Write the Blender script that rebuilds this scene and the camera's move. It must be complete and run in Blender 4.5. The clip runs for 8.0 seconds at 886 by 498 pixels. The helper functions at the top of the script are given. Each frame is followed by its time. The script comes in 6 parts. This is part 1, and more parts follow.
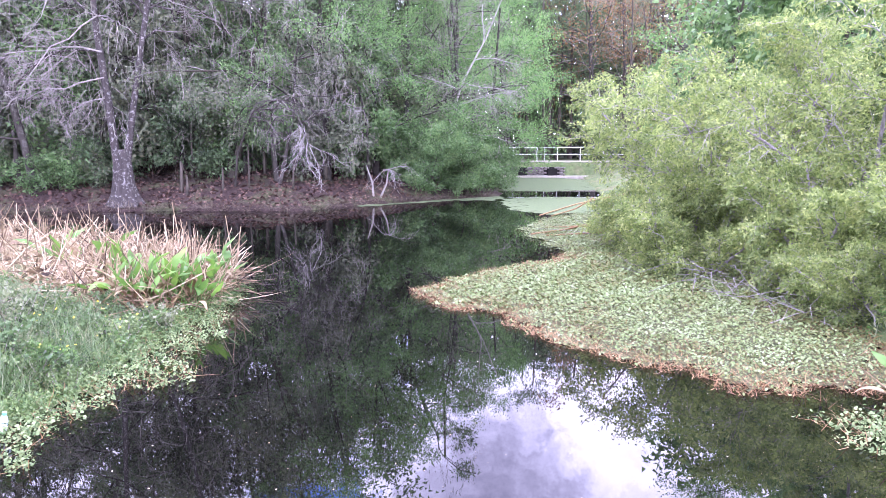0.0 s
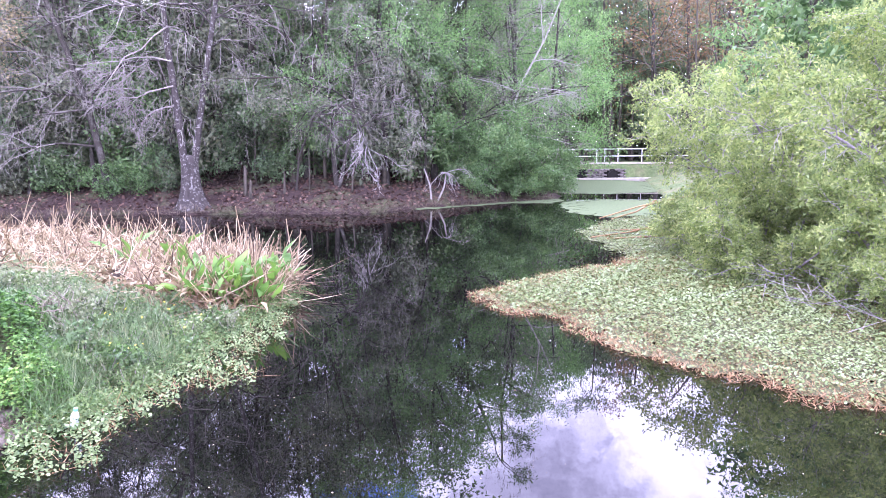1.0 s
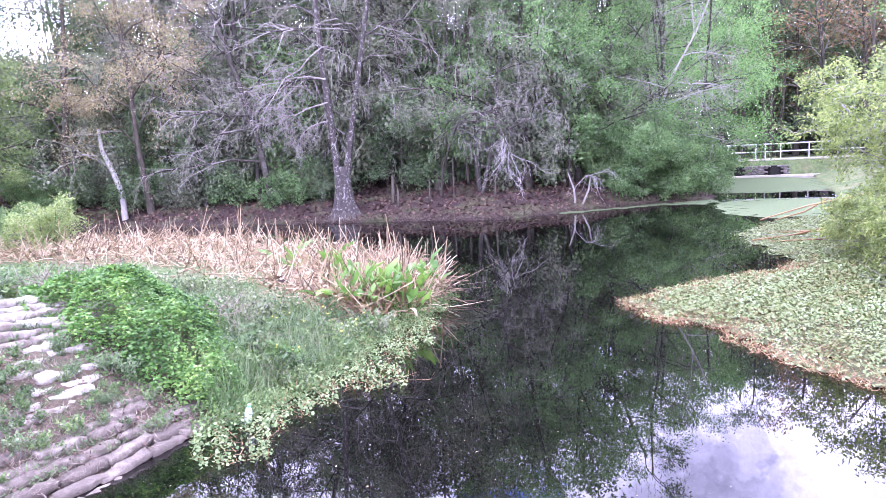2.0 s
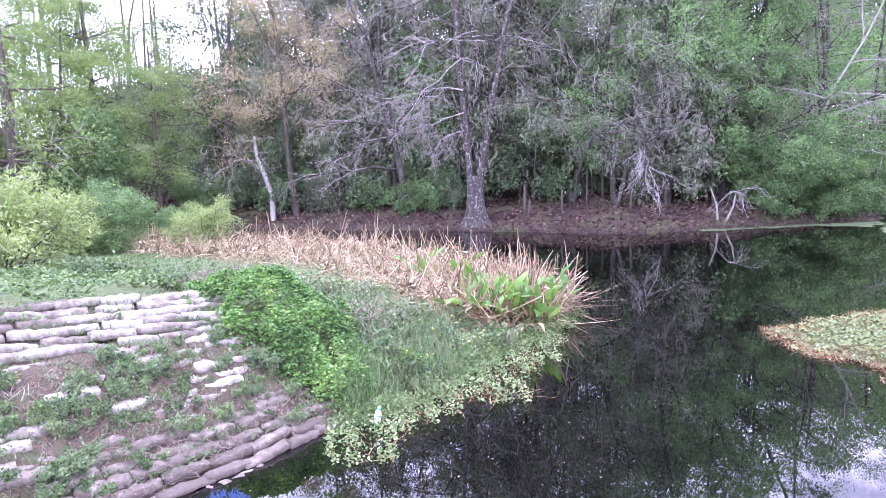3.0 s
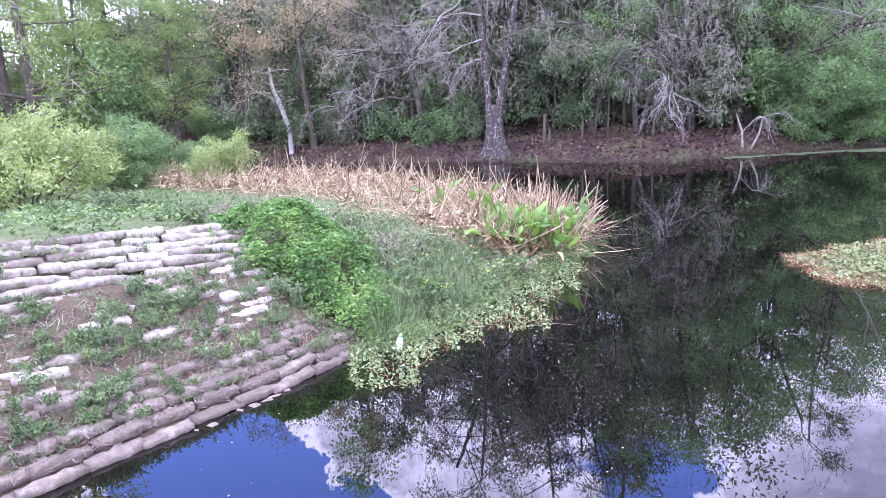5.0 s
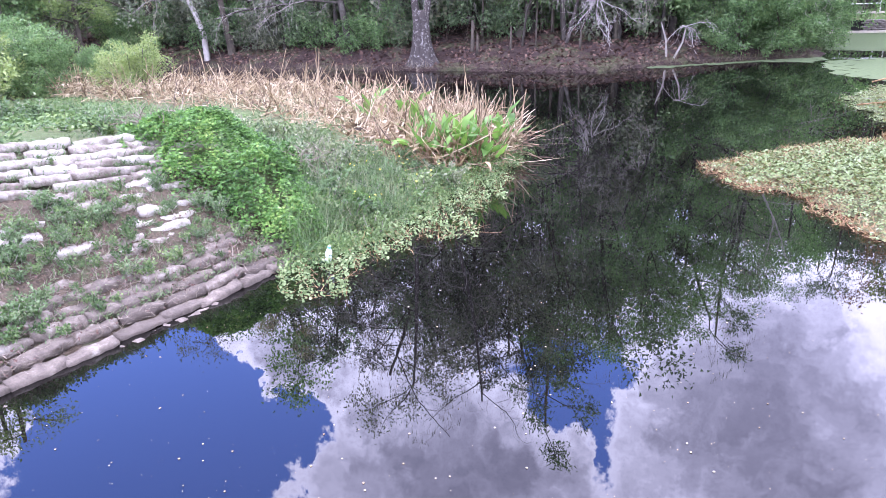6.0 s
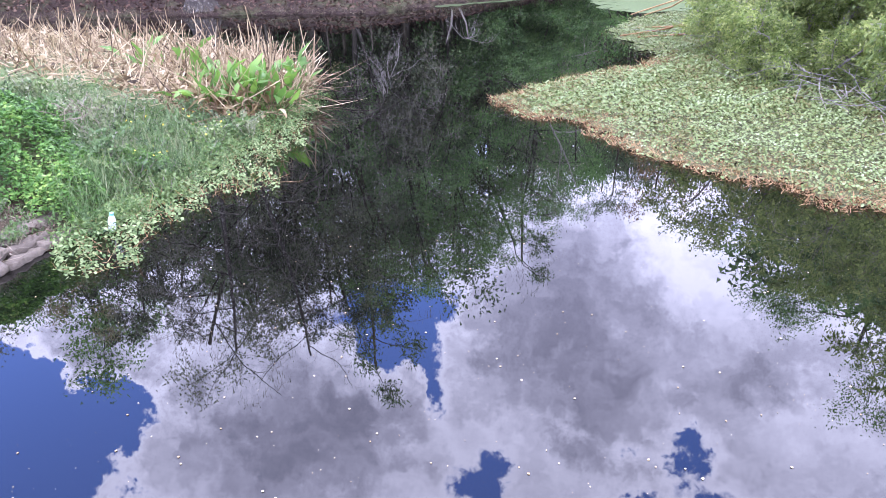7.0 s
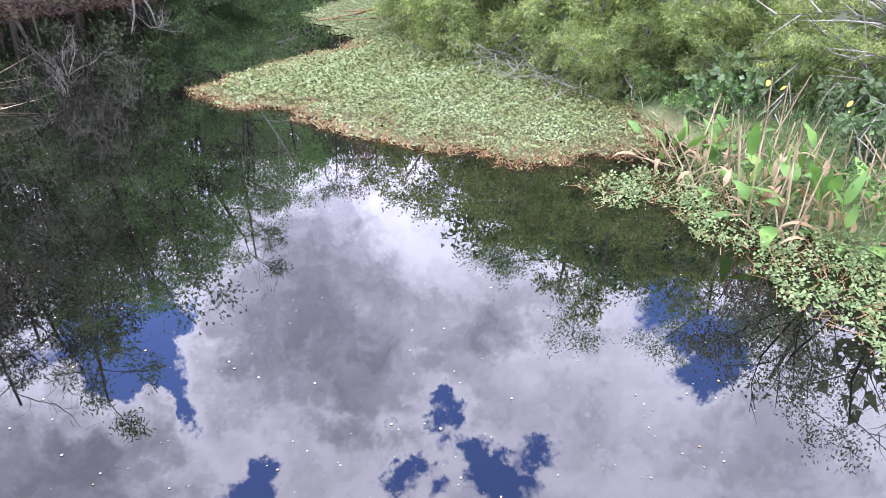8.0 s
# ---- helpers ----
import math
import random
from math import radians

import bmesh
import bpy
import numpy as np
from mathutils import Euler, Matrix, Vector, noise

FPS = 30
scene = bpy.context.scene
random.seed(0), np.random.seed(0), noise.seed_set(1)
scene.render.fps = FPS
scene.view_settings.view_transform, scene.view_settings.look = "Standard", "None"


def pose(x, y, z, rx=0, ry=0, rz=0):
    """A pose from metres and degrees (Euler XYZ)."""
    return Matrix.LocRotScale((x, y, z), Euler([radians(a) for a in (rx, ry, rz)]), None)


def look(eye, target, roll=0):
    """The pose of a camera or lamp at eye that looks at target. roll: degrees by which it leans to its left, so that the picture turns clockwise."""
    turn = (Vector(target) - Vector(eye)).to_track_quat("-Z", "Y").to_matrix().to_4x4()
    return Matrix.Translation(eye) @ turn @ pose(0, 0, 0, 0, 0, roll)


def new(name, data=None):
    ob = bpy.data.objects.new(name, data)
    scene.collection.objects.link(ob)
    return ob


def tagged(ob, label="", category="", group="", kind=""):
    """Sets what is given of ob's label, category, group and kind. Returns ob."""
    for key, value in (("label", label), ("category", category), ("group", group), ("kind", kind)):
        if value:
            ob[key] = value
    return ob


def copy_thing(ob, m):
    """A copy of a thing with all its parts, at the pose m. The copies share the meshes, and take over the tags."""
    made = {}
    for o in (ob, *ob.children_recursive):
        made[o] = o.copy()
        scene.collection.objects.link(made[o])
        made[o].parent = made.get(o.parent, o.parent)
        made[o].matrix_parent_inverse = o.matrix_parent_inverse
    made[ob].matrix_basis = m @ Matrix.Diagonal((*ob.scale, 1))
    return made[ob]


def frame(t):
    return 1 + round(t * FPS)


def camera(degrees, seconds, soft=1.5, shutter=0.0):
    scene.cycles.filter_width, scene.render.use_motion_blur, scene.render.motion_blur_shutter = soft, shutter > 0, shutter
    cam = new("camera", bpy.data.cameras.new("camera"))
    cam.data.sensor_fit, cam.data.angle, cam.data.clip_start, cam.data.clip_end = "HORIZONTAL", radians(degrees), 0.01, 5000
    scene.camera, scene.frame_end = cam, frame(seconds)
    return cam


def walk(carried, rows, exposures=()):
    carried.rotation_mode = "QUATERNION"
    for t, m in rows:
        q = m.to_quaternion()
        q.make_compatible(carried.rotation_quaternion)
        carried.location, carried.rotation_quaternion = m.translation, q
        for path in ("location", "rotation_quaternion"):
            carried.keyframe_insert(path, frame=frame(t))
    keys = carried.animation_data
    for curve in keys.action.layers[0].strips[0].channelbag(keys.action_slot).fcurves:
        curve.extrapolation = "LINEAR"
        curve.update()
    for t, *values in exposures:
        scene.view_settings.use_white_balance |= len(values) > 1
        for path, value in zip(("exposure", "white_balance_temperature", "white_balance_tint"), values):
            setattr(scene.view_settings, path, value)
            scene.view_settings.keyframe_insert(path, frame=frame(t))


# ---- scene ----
cam = camera(67.6, 8.0, soft=0.55)
ROWS = [
    (0, 0.000, 0.000, 2.700, 80.92, 0.00, 0.00),
    (0.5, 0.003, 0.078, 2.676, 81.49, 0.15, 0.86),
    (1, -0.002, 0.095, 2.687, 81.21, 0.59, 4.94),
    (1.5, -0.032, 0.101, 2.708, 81.63, 1.22, 11.01),
    (2, -0.066, 0.098, 2.720, 81.95, 2.83, 16.98),
    (2.2, -0.077, 0.089, 2.725, 82.54, 2.56, 19.75),
    (3.3, -0.068, 0.027, 2.828, 82.89, 1.56, 30.14),
    (3.5, -0.066, 0.024, 2.831, 82.73, 1.59, 30.75),
    (4, -0.075, 0.028, 2.817, 81.65, 2.07, 30.72),
    (5.5, -0.051, 0.019, 2.767, 73.61, 1.96, 28.27),
    (6, -0.041, 0.016, 2.755, 69.51, 1.70, 23.77),
    (6.5, 0.002, 0.041, 2.742, 66.95, 1.77, 16.73),
    (7, 0.033, 0.079, 2.689, 64.55, 1.46, 6.67),
    (7.5, 0.094, 0.095, 2.646, 63.35, 0.18, -4.74),
    (8, 0.149, 0.082, 2.662, 63.27, -0.43, -17.46),
]
EXPOSURES = [(0, -0.03, 5650, 41), (2, 0.03, 5550, 43), (3.5, -0.36, 5550, 41), (4, -0.45, 5550, 41), (5.5, -0.28, 5650, 35), (6.5, -0.28, 5700, 30), (7.5, -0.38, 5850, 24), (8, -0.38, 6050, 22)]
walk(cam, [(t, pose(x, y, z, rx, ry, rz)) for t, x, y, z, rx, ry, rz in ROWS], EXPOSURES)

# ---- world and sun ----
SUN_EL, SUN_AZ = 64.0, 335.0      # degrees; azimuth clockwise from +y
world = bpy.data.worlds.new("sky")
scene.world = world
world.use_nodes = True


class Nodes:
    """Short hand for node trees."""
    def __init__(self, tree):
        self.tree = tree
        tree.nodes.clear()

    def add(self, kind, links=(), operation="", use_clamp=False, blend="", smooth=False):
        n = self.tree.nodes.new(kind)
        if operation:
            n.operation = operation
        if use_clamp:
            n.use_clamp = True
        if blend:
            n.data_type, n.blend_type = "RGBA", blend
        if smooth:
            n.interpolation_type = "SMOOTHSTEP"
        for slot, value in dict(links).items():
            self.put(n, slot, value)
        return n

    def put(self, n, slot, value):
        if isinstance(value, bpy.types.NodeSocket):
            self.tree.links.new(value, n.inputs[slot])
        else:
            n.inputs[slot].default_value = value

    def math(self, op, a, b=0.0, clamp=False):
        return self.add("ShaderNodeMath", {0: a, 1: b}, operation=op, use_clamp=clamp).outputs[0]

    def vmath(self, op, a, b=(0, 0, 0)):
        n = self.add("ShaderNodeVectorMath", {0: a, 1: b}, operation=op)
        return n.outputs["Value"] if op in ("LENGTH", "DOT_PRODUCT", "DISTANCE") else n.outputs[0]

    def ramp(self, fac, stops):
        n = self.add("ShaderNodeValToRGB", {0: fac})
        els = n.color_ramp.elements
        while len(els) < len(stops):
            els.new(0.5)
        for e, (pos, col) in zip(els, stops):
            e.position = pos
            e.color = (*col, 1) if len(col) == 3 else col
        return n.outputs[0]

    def mix(self, fac, a, b, mode="MIX"):
        n = self.add("ShaderNodeMix", blend=mode)
        self.put(n, 0, fac)
        for slot, v in ((6, a), (7, b)):
            self.put(n, slot, (*v, 1) if isinstance(v, tuple) and len(v) == 3 else v)
        return n.outputs[2]

    def noise(self, vec, scale, detail=4.0, rough=0.55, out=0, distort=0.0):
        links = {"Scale": scale, "Detail": detail, "Roughness": rough, "Distortion": distort}
        if vec is not None:
            links["Vector"] = vec
        return self.add("ShaderNodeTexNoise", links).outputs[out]


# clouds and clear gaps of the sky, on the dome seen from below: (x, y, radius, amount)
CLOUDS = [(-0.389, 0.440, 0.040, 1.20), (-0.350, 0.464, 0.033, 0.90), (-0.431, 0.425, 0.024, 0.80), (-0.288, 0.468, 0.020, 0.90), (-0.214, 0.421, 0.084, 0.90),
          (-0.295, 0.380, 0.039, 0.70), (-0.124, 0.448, 0.050, 0.60), (0.006, 0.577, 0.065, 0.60), (0.077, 0.604, 0.078, 0.60), (0.072, 0.650, 0.060, 0.55),
          (0.063, 0.502, 0.078, 0.90), (-0.029, 0.519, 0.042, 0.40), (0.169, 0.500, 0.063, 0.50), (0.226, 0.497, 0.062, 0.40), (0.273, 0.410, 0.056, 0.50),
          (0.437, 0.364, 0.047, 0.35), (0.363, 0.310, 0.065, 0.70), (-0.157, 0.468, 0.056, 0.50), (0.503, 0.393, 0.044, 0.50), (-0.524, 0.258, 0.025, 0.90)]
GAPS = [(-0.108, 0.533, 0.030, 0.90), (-0.030, 0.439, 0.024, 1.10), (0.139, 0.446, 0.021, 1.00), (0.097, 0.409, 0.018, 0.90), (0.166, 0.395, 0.018, 0.90),
        (0.173, 0.373, 0.019, 0.90), (0.247, 0.413, 0.013, 0.50), (0.213, 0.383, 0.014, 0.50), (0.367, 0.382, 0.030, 0.90), (0.394, 0.401, 0.031, 0.90),
        (0.360, 0.467, 0.028, 0.45), (0.236, 0.464, 0.019, 0.40), (-0.456, 0.318, 0.066, 1.40), (-0.404, 0.359, 0.057, 1.30), (-0.380, 0.311, 0.061, 1.30),
        (-0.363, 0.396, 0.035, 1.00), (-0.331, 0.427, 0.026, 0.90), (-0.083, 0.498, 0.019, 0.90), (-0.139, 0.556, 0.035, 0.90), (-0.492, 0.355, 0.057, 1.20),
        (-0.413, 0.378, 0.046, 1.20), (-0.363, 0.412, 0.032, 1.00), (-0.084, 0.569, 0.024, 0.80), (-0.507, 0.391, 0.044, 0.60)]
w = Nodes(world.node_tree)
sky = w.add("ShaderNodeTexSky")
sky.sky_type, sky.sun_disc = "NISHITA", False
sky.sun_elevation, sky.sun_rotation = radians(SUN_EL), radians(SUN_AZ)
sky.air_density, sky.dust_density, sky.ozone_density = 1.0, 0.05, 2.0
gen = w.add("ShaderNodeTexCoord").outputs["Generated"]
sep = w.add("ShaderNodeSeparateXYZ", {0: gen})
fore = w.math("ADD", w.math("ABSOLUTE", sep.outputs[2]), 1.0)
dome = w.add("ShaderNodeCombineXYZ", {0: w.math("DIVIDE", sep.outputs[0], fore), 1: w.math("DIVIDE", sep.outputs[1], fore)}).outputs[0]


def drift(scale, detail, rough, size):
    """Noise that pushes the cloud edges about."""
    v = w.vmath("SCALE", w.vmath("SUBTRACT", w.noise(dome, scale, detail, rough, out=1), (0.5, 0.5, 0.5)))
    v.node.inputs["Scale"].default_value = size
    return v


warped = w.vmath("ADD", w.vmath("ADD", dome, drift(7.0, 3, 0.5, 0.09)), drift(26.0, 8, 0.66, 0.12))
amount = w.math("ADD", w.math("MULTIPLY", w.math("SUBTRACT", w.noise(warped, 4.0, 6, 0.6), 0.5), 1.1), 0.30)
for blobs, sign in ((CLOUDS, 1), (GAPS, -1)):
    for bx, by, br, ba in blobs:
        far = w.math("DIVIDE", w.vmath("DISTANCE", warped, (bx, by, 0.0)), br)
        amount = w.math("ADD", amount, w.math("MULTIPLY", w.math("POWER", 2.718, w.math("MULTIPLY", w.math("MULTIPLY", far, far), -1.0)), sign * ba))
cover = w.add("ShaderNodeMapRange", {0: w.math("ADD", amount, w.math("MULTIPLY", w.math("SUBTRACT", w.noise(warped, 30, 6, 0.6), 0.5), 0.35)), 1: -0.02, 2: 0.36, 3: 0.0, 4: 1.0}, smooth=True).outputs[0]
billow = w.math("SUBTRACT", w.noise(w.vmath("ADD", warped, (-0.012, -0.016, 0.0)), 13, 6, 0.55), w.noise(warped, 13, 6, 0.55))
thick = w.math("ADD", amount, w.math("ADD", w.math("MULTIPLY", billow, 2.0), w.math("MULTIPLY", w.math("SUBTRACT", w.noise(warped, 6, 5, 0.5), 0.5), 0.9)))
thick = w.add("ShaderNodeMapRange", {0: thick, 1: 0.3, 2: 1.7}).outputs[0]
shade = w.ramp(thick, [(0.0, (5.3, 5.3, 5.4)), (0.2, (4.5, 4.5, 4.65)), (0.5, (3.1, 3.1, 3.3)), (0.8, (2.1, 2.1, 2.3)), (1.0, (1.6, 1.6, 1.8))])
CLOUD_LIGHT, SKY_LIGHT = 1.5, 0.66
blue = w.mix(1.0, sky.outputs[0], (SKY_LIGHT * 0.8, SKY_LIGHT * 0.85, SKY_LIGHT * 1.2), "MULTIPLY")
lit = w.mix(1.0, shade, (CLOUD_LIGHT * 0.96, CLOUD_LIGHT * 0.98, CLOUD_LIGHT * 1.08), "MULTIPLY")
both = w.mix(cover, blue, lit)
w.add("ShaderNodeOutputWorld", {0: w.add("ShaderNodeBackground", {0: both, 1: 1.0}).outputs[0]})

sun = new("sun", bpy.data.lights.new("sun", "SUN"))
sun.data.energy, sun.data.angle, sun.data.color = 4.2, radians(6.0), (1.0, 0.97, 0.92)
az, el = radians(SUN_AZ), radians(SUN_EL)
sun.matrix_world = look((20 * math.sin(az) * math.cos(el), 20 * math.cos(az) * math.cos(el), 20 * math.sin(el)), (0, 0, 0))


# ---- materials ----
def material(name):
    m = bpy.data.materials.new(name)
    m.use_nodes = True
    return m, Nodes(m.node_tree)


def surface(n, color, rough, bump=None, strength=0.3, distance=0.02, **extra):
    links = {"Base Color": color, "Roughness": rough, **extra}
    if bump is not None:
        links["Normal"] = n.add("ShaderNodeBump", {"Strength": strength, "Distance": distance, "Height": bump}).outputs[0]
    return n.add("ShaderNodeBsdfPrincipled", links).outputs[0]


def leaf_material(name, stops, rough=0.5, through_light=0.35, patch=0.8, gloss=0.4):
    """Leaves: colour varies leaf by leaf and in larger patches."""
    m, n = material(name)
    geo = n.add("ShaderNodeNewGeometry")
    where = n.noise(geo.outputs["Position"], patch, 3)
    mixed = n.math("ADD", n.math("MULTIPLY", geo.outputs["Random Per Island"], 0.62), n.math("MULTIPLY", n.math("SUBTRACT", where, 0.5), 1.3))
    mixed = n.math("ADD", mixed, 0.19)
    col = n.ramp(mixed, [(p, tuple(0.95 * v + 0.05 * (sum(c) / 3) * (1.05, 0.95, 1.2)[i] for i, v in enumerate(c))) for p, c in stops])
    front = surface(n, col, rough, **{"Specular IOR Level": gloss})
    back = n.add("ShaderNodeBsdfTranslucent", {0: n.mix(1.0, col, (1.1, 1.12, 0.88), "MULTIPLY")}).outputs[0]
    n.add("ShaderNodeOutputMaterial", {0: n.add("ShaderNodeMixShader", {0: through_light, 1: front, 2: back}).outputs[0]})
    return m


def bark_material(name, dark, light, scale=9.0, lichen=None, spots=2.6):
    m, n = material(name)
    geo = n.add("ShaderNodeNewGeometry")
    pos = n.vmath("MULTIPLY", geo.outputs["Position"], (1.0, 1.0, 0.35))
    grain = n.noise(pos, scale, 8, 0.7)
    col = n.ramp(grain, [(0.3, dark), (0.7, light)])
    if lichen:
        col = n.mix(n.ramp(n.noise(geo.outputs["Position"], spots, 5, 0.65), [(0.54, (0, 0, 0)), (0.64, (0.8, 0.8, 0.8))]), col, lichen)
    n.add("ShaderNodeOutputMaterial", {0: surface(n, col, 0.9, grain, 0.7, 0.04)})
    return m


def plain_material(name, dark, light, scale, rough=0.7, bump=0.3, distance=0.01, island=0.0, metal=0.0):
    m, n = material(name)
    geo = n.add("ShaderNodeNewGeometry")
    fine = n.noise(geo.outputs["Position"], scale, 6, 0.65)
    fac = n.math("ADD", fine, n.math("MULTIPLY", n.math("SUBTRACT", geo.outputs["Random Per Island"], 0.5), island))
    n.add("ShaderNodeOutputMaterial", {0: surface(n, n.ramp(fac, [(0.25, dark), (0.75, light)]), rough, fine, bump, distance, Metallic=metal)})
    return m


def make_ground_material():
    """Leaf litter and damp soil under the far trees, green weeds on the near bank."""
    m, n = material("soil_and_litter")
    pos = n.add("ShaderNodeNewGeometry").outputs["Position"]
    fine, coarse, mid = n.noise(pos, 14, 8, 0.7), n.noise(pos, 0.7, 4), n.noise(pos, 3.5, 6, 0.65)
    litter = n.ramp(fine, [(0.25, (0.013, 0.008, 0.007)), (0.5, (0.038, 0.022, 0.017)), (0.62, (0.065, 0.038, 0.029)), (0.8, (0.11, 0.07, 0.055))])
    litter = n.mix(n.ramp(coarse, [(0.5, (0, 0, 0)), (0.72, (0.8, 0.8, 0.8))]), litter, n.ramp(fine, [(0.3, (0.05, 0.07, 0.025)), (0.7, (0.14, 0.17, 0.06))]))
    green = n.ramp(mid, [(0.25, (0.04, 0.05, 0.02)), (0.5, (0.085, 0.13, 0.04)), (0.75, (0.17, 0.21, 0.08))])
    green = n.mix(n.ramp(coarse, [(0.45, (0, 0, 0)), (0.7, (0.6, 0.6, 0.6))]), green, (0.21, 0.17, 0.10))
    y = n.add("ShaderNodeSeparateXYZ", {0: pos})
    farther = n.add("ShaderNodeMapRange", {0: n.math("ADD", y.outputs[1], n.math("MULTIPLY", mid, 3.0)), 1: 22.5, 2: 25.5}).outputs[0]
    dirt = n.ramp(n.noise(pos, 38, 8, 0.75), [(0.3, (0.024, 0.018, 0.011)), (0.5, (0.078, 0.058, 0.036)), (0.7, (0.165, 0.125, 0.08))])
    dirt = n.mix(n.ramp(n.noise(pos, 6.0, 5, 0.65), [(0.5, (0, 0, 0)), (0.62, (0.75, 0.75, 0.75))]), dirt, (0.06, 0.085, 0.03))
    up_slope = n.vmath("DOT_PRODUCT", n.vmath("SUBTRACT", pos, (-4.76, 4.0, 0.0)), (-0.987, 0.162, 0.0))
    along = n.vmath("DOT_PRODUCT", n.vmath("SUBTRACT", pos, (-4.76, 4.0, 0.0)), (0.162, 0.987, 0.0))
    worn = n.math("MULTIPLY", n.math("LESS_THAN", up_slope, 2.95), n.math("LESS_THAN", along, 2.0))
    worn = n.math("MULTIPLY", worn, n.math("LESS_THAN", y.outputs[0], 0.0))
    green = n.mix(worn, green, dirt)
    bed = n.add("ShaderNodeMapRange", {0: y.outputs[2], 1: -0.25, 2: 0.0}).outputs[0]
    grassy = n.add("ShaderNodeMapRange", {0: y.outputs[1], 1: 44.0, 2: 47.0}).outputs[0]
    farther = n.math("MULTIPLY", n.math("SUBTRACT", farther, grassy, True), n.math("LESS_THAN", y.outputs[0], 3.2))
    col = n.mix(bed, (0.03, 0.024, 0.012), n.mix(farther, green, litter))
    n.add("ShaderNodeOutputMaterial", {0: surface(n, col, 0.95, fine, 0.8, 0.06)})
    return m


def make_water_material():
    """Still, tannin-dark pond water."""
    m, n = material("pond_water")
    pos = n.add("ShaderNodeNewGeometry").outputs["Position"]
    ripple = n.noise(n.vmath("MULTIPLY", pos, (1.0, 0.6, 1.0)), 2.2, 3, 0.5)
    n.add("ShaderNodeOutputMaterial", {0: surface(n, (0.0022, 0.0022, 0.0018, 1), 0.012, ripple, 0.02, 0.03, IOR=1.7)})
    return m


def make_bag_material():
    """Weathered concrete in the shape of the sacks it set in."""
    m, n = material("bag_concrete")
    geo = n.add("ShaderNodeNewGeometry")
    one = n.add("ShaderNodeObjectInfo").outputs["Random"]
    pos = geo.outputs["Position"]
    fine, stain, blot = n.noise(pos, 45, 6, 0.7), n.noise(pos, 9.0, 8, 0.75), n.noise(pos, 1.1, 3)
    z = n.add("ShaderNodeSeparateXYZ", {0: pos}).outputs[2]
    dirt = n.math("ADD", n.math("ADD", stain, n.math("MULTIPLY", n.math("SUBTRACT", one, 0.5), 0.2)), n.math("MULTIPLY", n.math("SUBTRACT", blot, 0.5), 0.5))
    clean = n.add("ShaderNodeMapRange", {0: z, 1: 0.12, 2: 0.5, 3: 0.20, 4: -0.04}).outputs[0]
    dirt = n.math("ADD", dirt, clean)
    col = n.ramp(dirt, [(0.34, (0.44, 0.415, 0.355)), (0.46, (0.27, 0.243, 0.195)), (0.57, (0.145, 0.118, 0.088)), (0.74, (0.072, 0.055, 0.038))])
    col = n.mix(n.math("MULTIPLY", fine, 0.35), col, (0.30, 0.27, 0.24))
    n.add("ShaderNodeOutputMaterial", {0: surface(n, col, 0.92, n.math("ADD", fine, stain), 0.9, 0.02)})
    return m


def make_metal_paint():
    m, n = material("white_pipe_paint")
    pos = n.add("ShaderNodeNewGeometry").outputs["Position"]
    col = n.ramp(n.noise(pos, 6, 6), [(0.3, (0.62, 0.62, 0.63)), (0.7, (0.82, 0.82, 0.83))])
    n.add("ShaderNodeOutputMaterial", {0: surface(n, col, 0.45)})
    return m


def make_bottle_material(name, color, rough, clear):
    m, n = material(name)
    pos = n.add("ShaderNodeNewGeometry").outputs["Position"]
    col = n.mix(n.math("MULTIPLY", n.noise(pos, 60, 4), 0.3), color, (0.45, 0.46, 0.42))
    n.add("ShaderNodeOutputMaterial", {0: surface(n, col, rough, **{"Transmission Weight": clear})})
    return m


GROUND, WATER, BAG, PIPE = make_ground_material(), make_water_material(), make_bag_material(), make_metal_paint()
BARK_GREY = bark_material("grey_bark", (0.03, 0.026, 0.021), (0.08, 0.069, 0.056), 8, (0.13, 0.126, 0.108))
BARK_DARK = bark_material("dark_bark", (0.03, 0.025, 0.018), (0.12, 0.103, 0.077), 7)
BARK_PALE = bark_material("bleached_bark", (0.22, 0.205, 0.185), (0.50, 0.47, 0.43), 12)
BARK_LICHEN = bark_material("lichen_spotted_bark", (0.02, 0.017, 0.015), (0.075, 0.062, 0.054), 9, (0.27, 0.26, 0.24), 8.0)
BARK_TWIG = bark_material("twig_bark", (0.17, 0.155, 0.135), (0.42, 0.385, 0.34), 10)
BARK_FINE = bark_material("pale_twig_bark", (0.23, 0.21, 0.185), (0.48, 0.445, 0.40), 10)
BARK_WILLOW = bark_material("willow_bark", (0.13, 0.115, 0.12), (0.34, 0.31, 0.31), 14)
LEAF_TREE = leaf_material("bright_tree_leaves", [(0.1, (0.06, 0.11, 0.045)), (0.45, (0.16, 0.30, 0.10)), (0.75, (0.24, 0.41, 0.14)), (1.0, (0.33, 0.48, 0.21))], 0.55, 0.42, 0.8, 0.2)
LEAF_DARK = leaf_material("dark_evergreen_leaves", [(0.1, (0.055, 0.085, 0.05)), (0.5, (0.13, 0.20, 0.095)), (0.85, (0.20, 0.29, 0.14)), (1.0, (0.28, 0.36, 0.18))], 0.55, 0.36, 0.8, 0.2)
# darker leaf copy: the shade of high crowns is put into the colour
LEAF_CANOPY_SHADE = leaf_material("shaded_canopy_leaves", [(0.1, (0.03, 0.04, 0.022)), (0.5, (0.065, 0.09, 0.045)), (1.0, (0.12, 0.16, 0.075))], 0.55, 0.12, 0.8, 0.2)
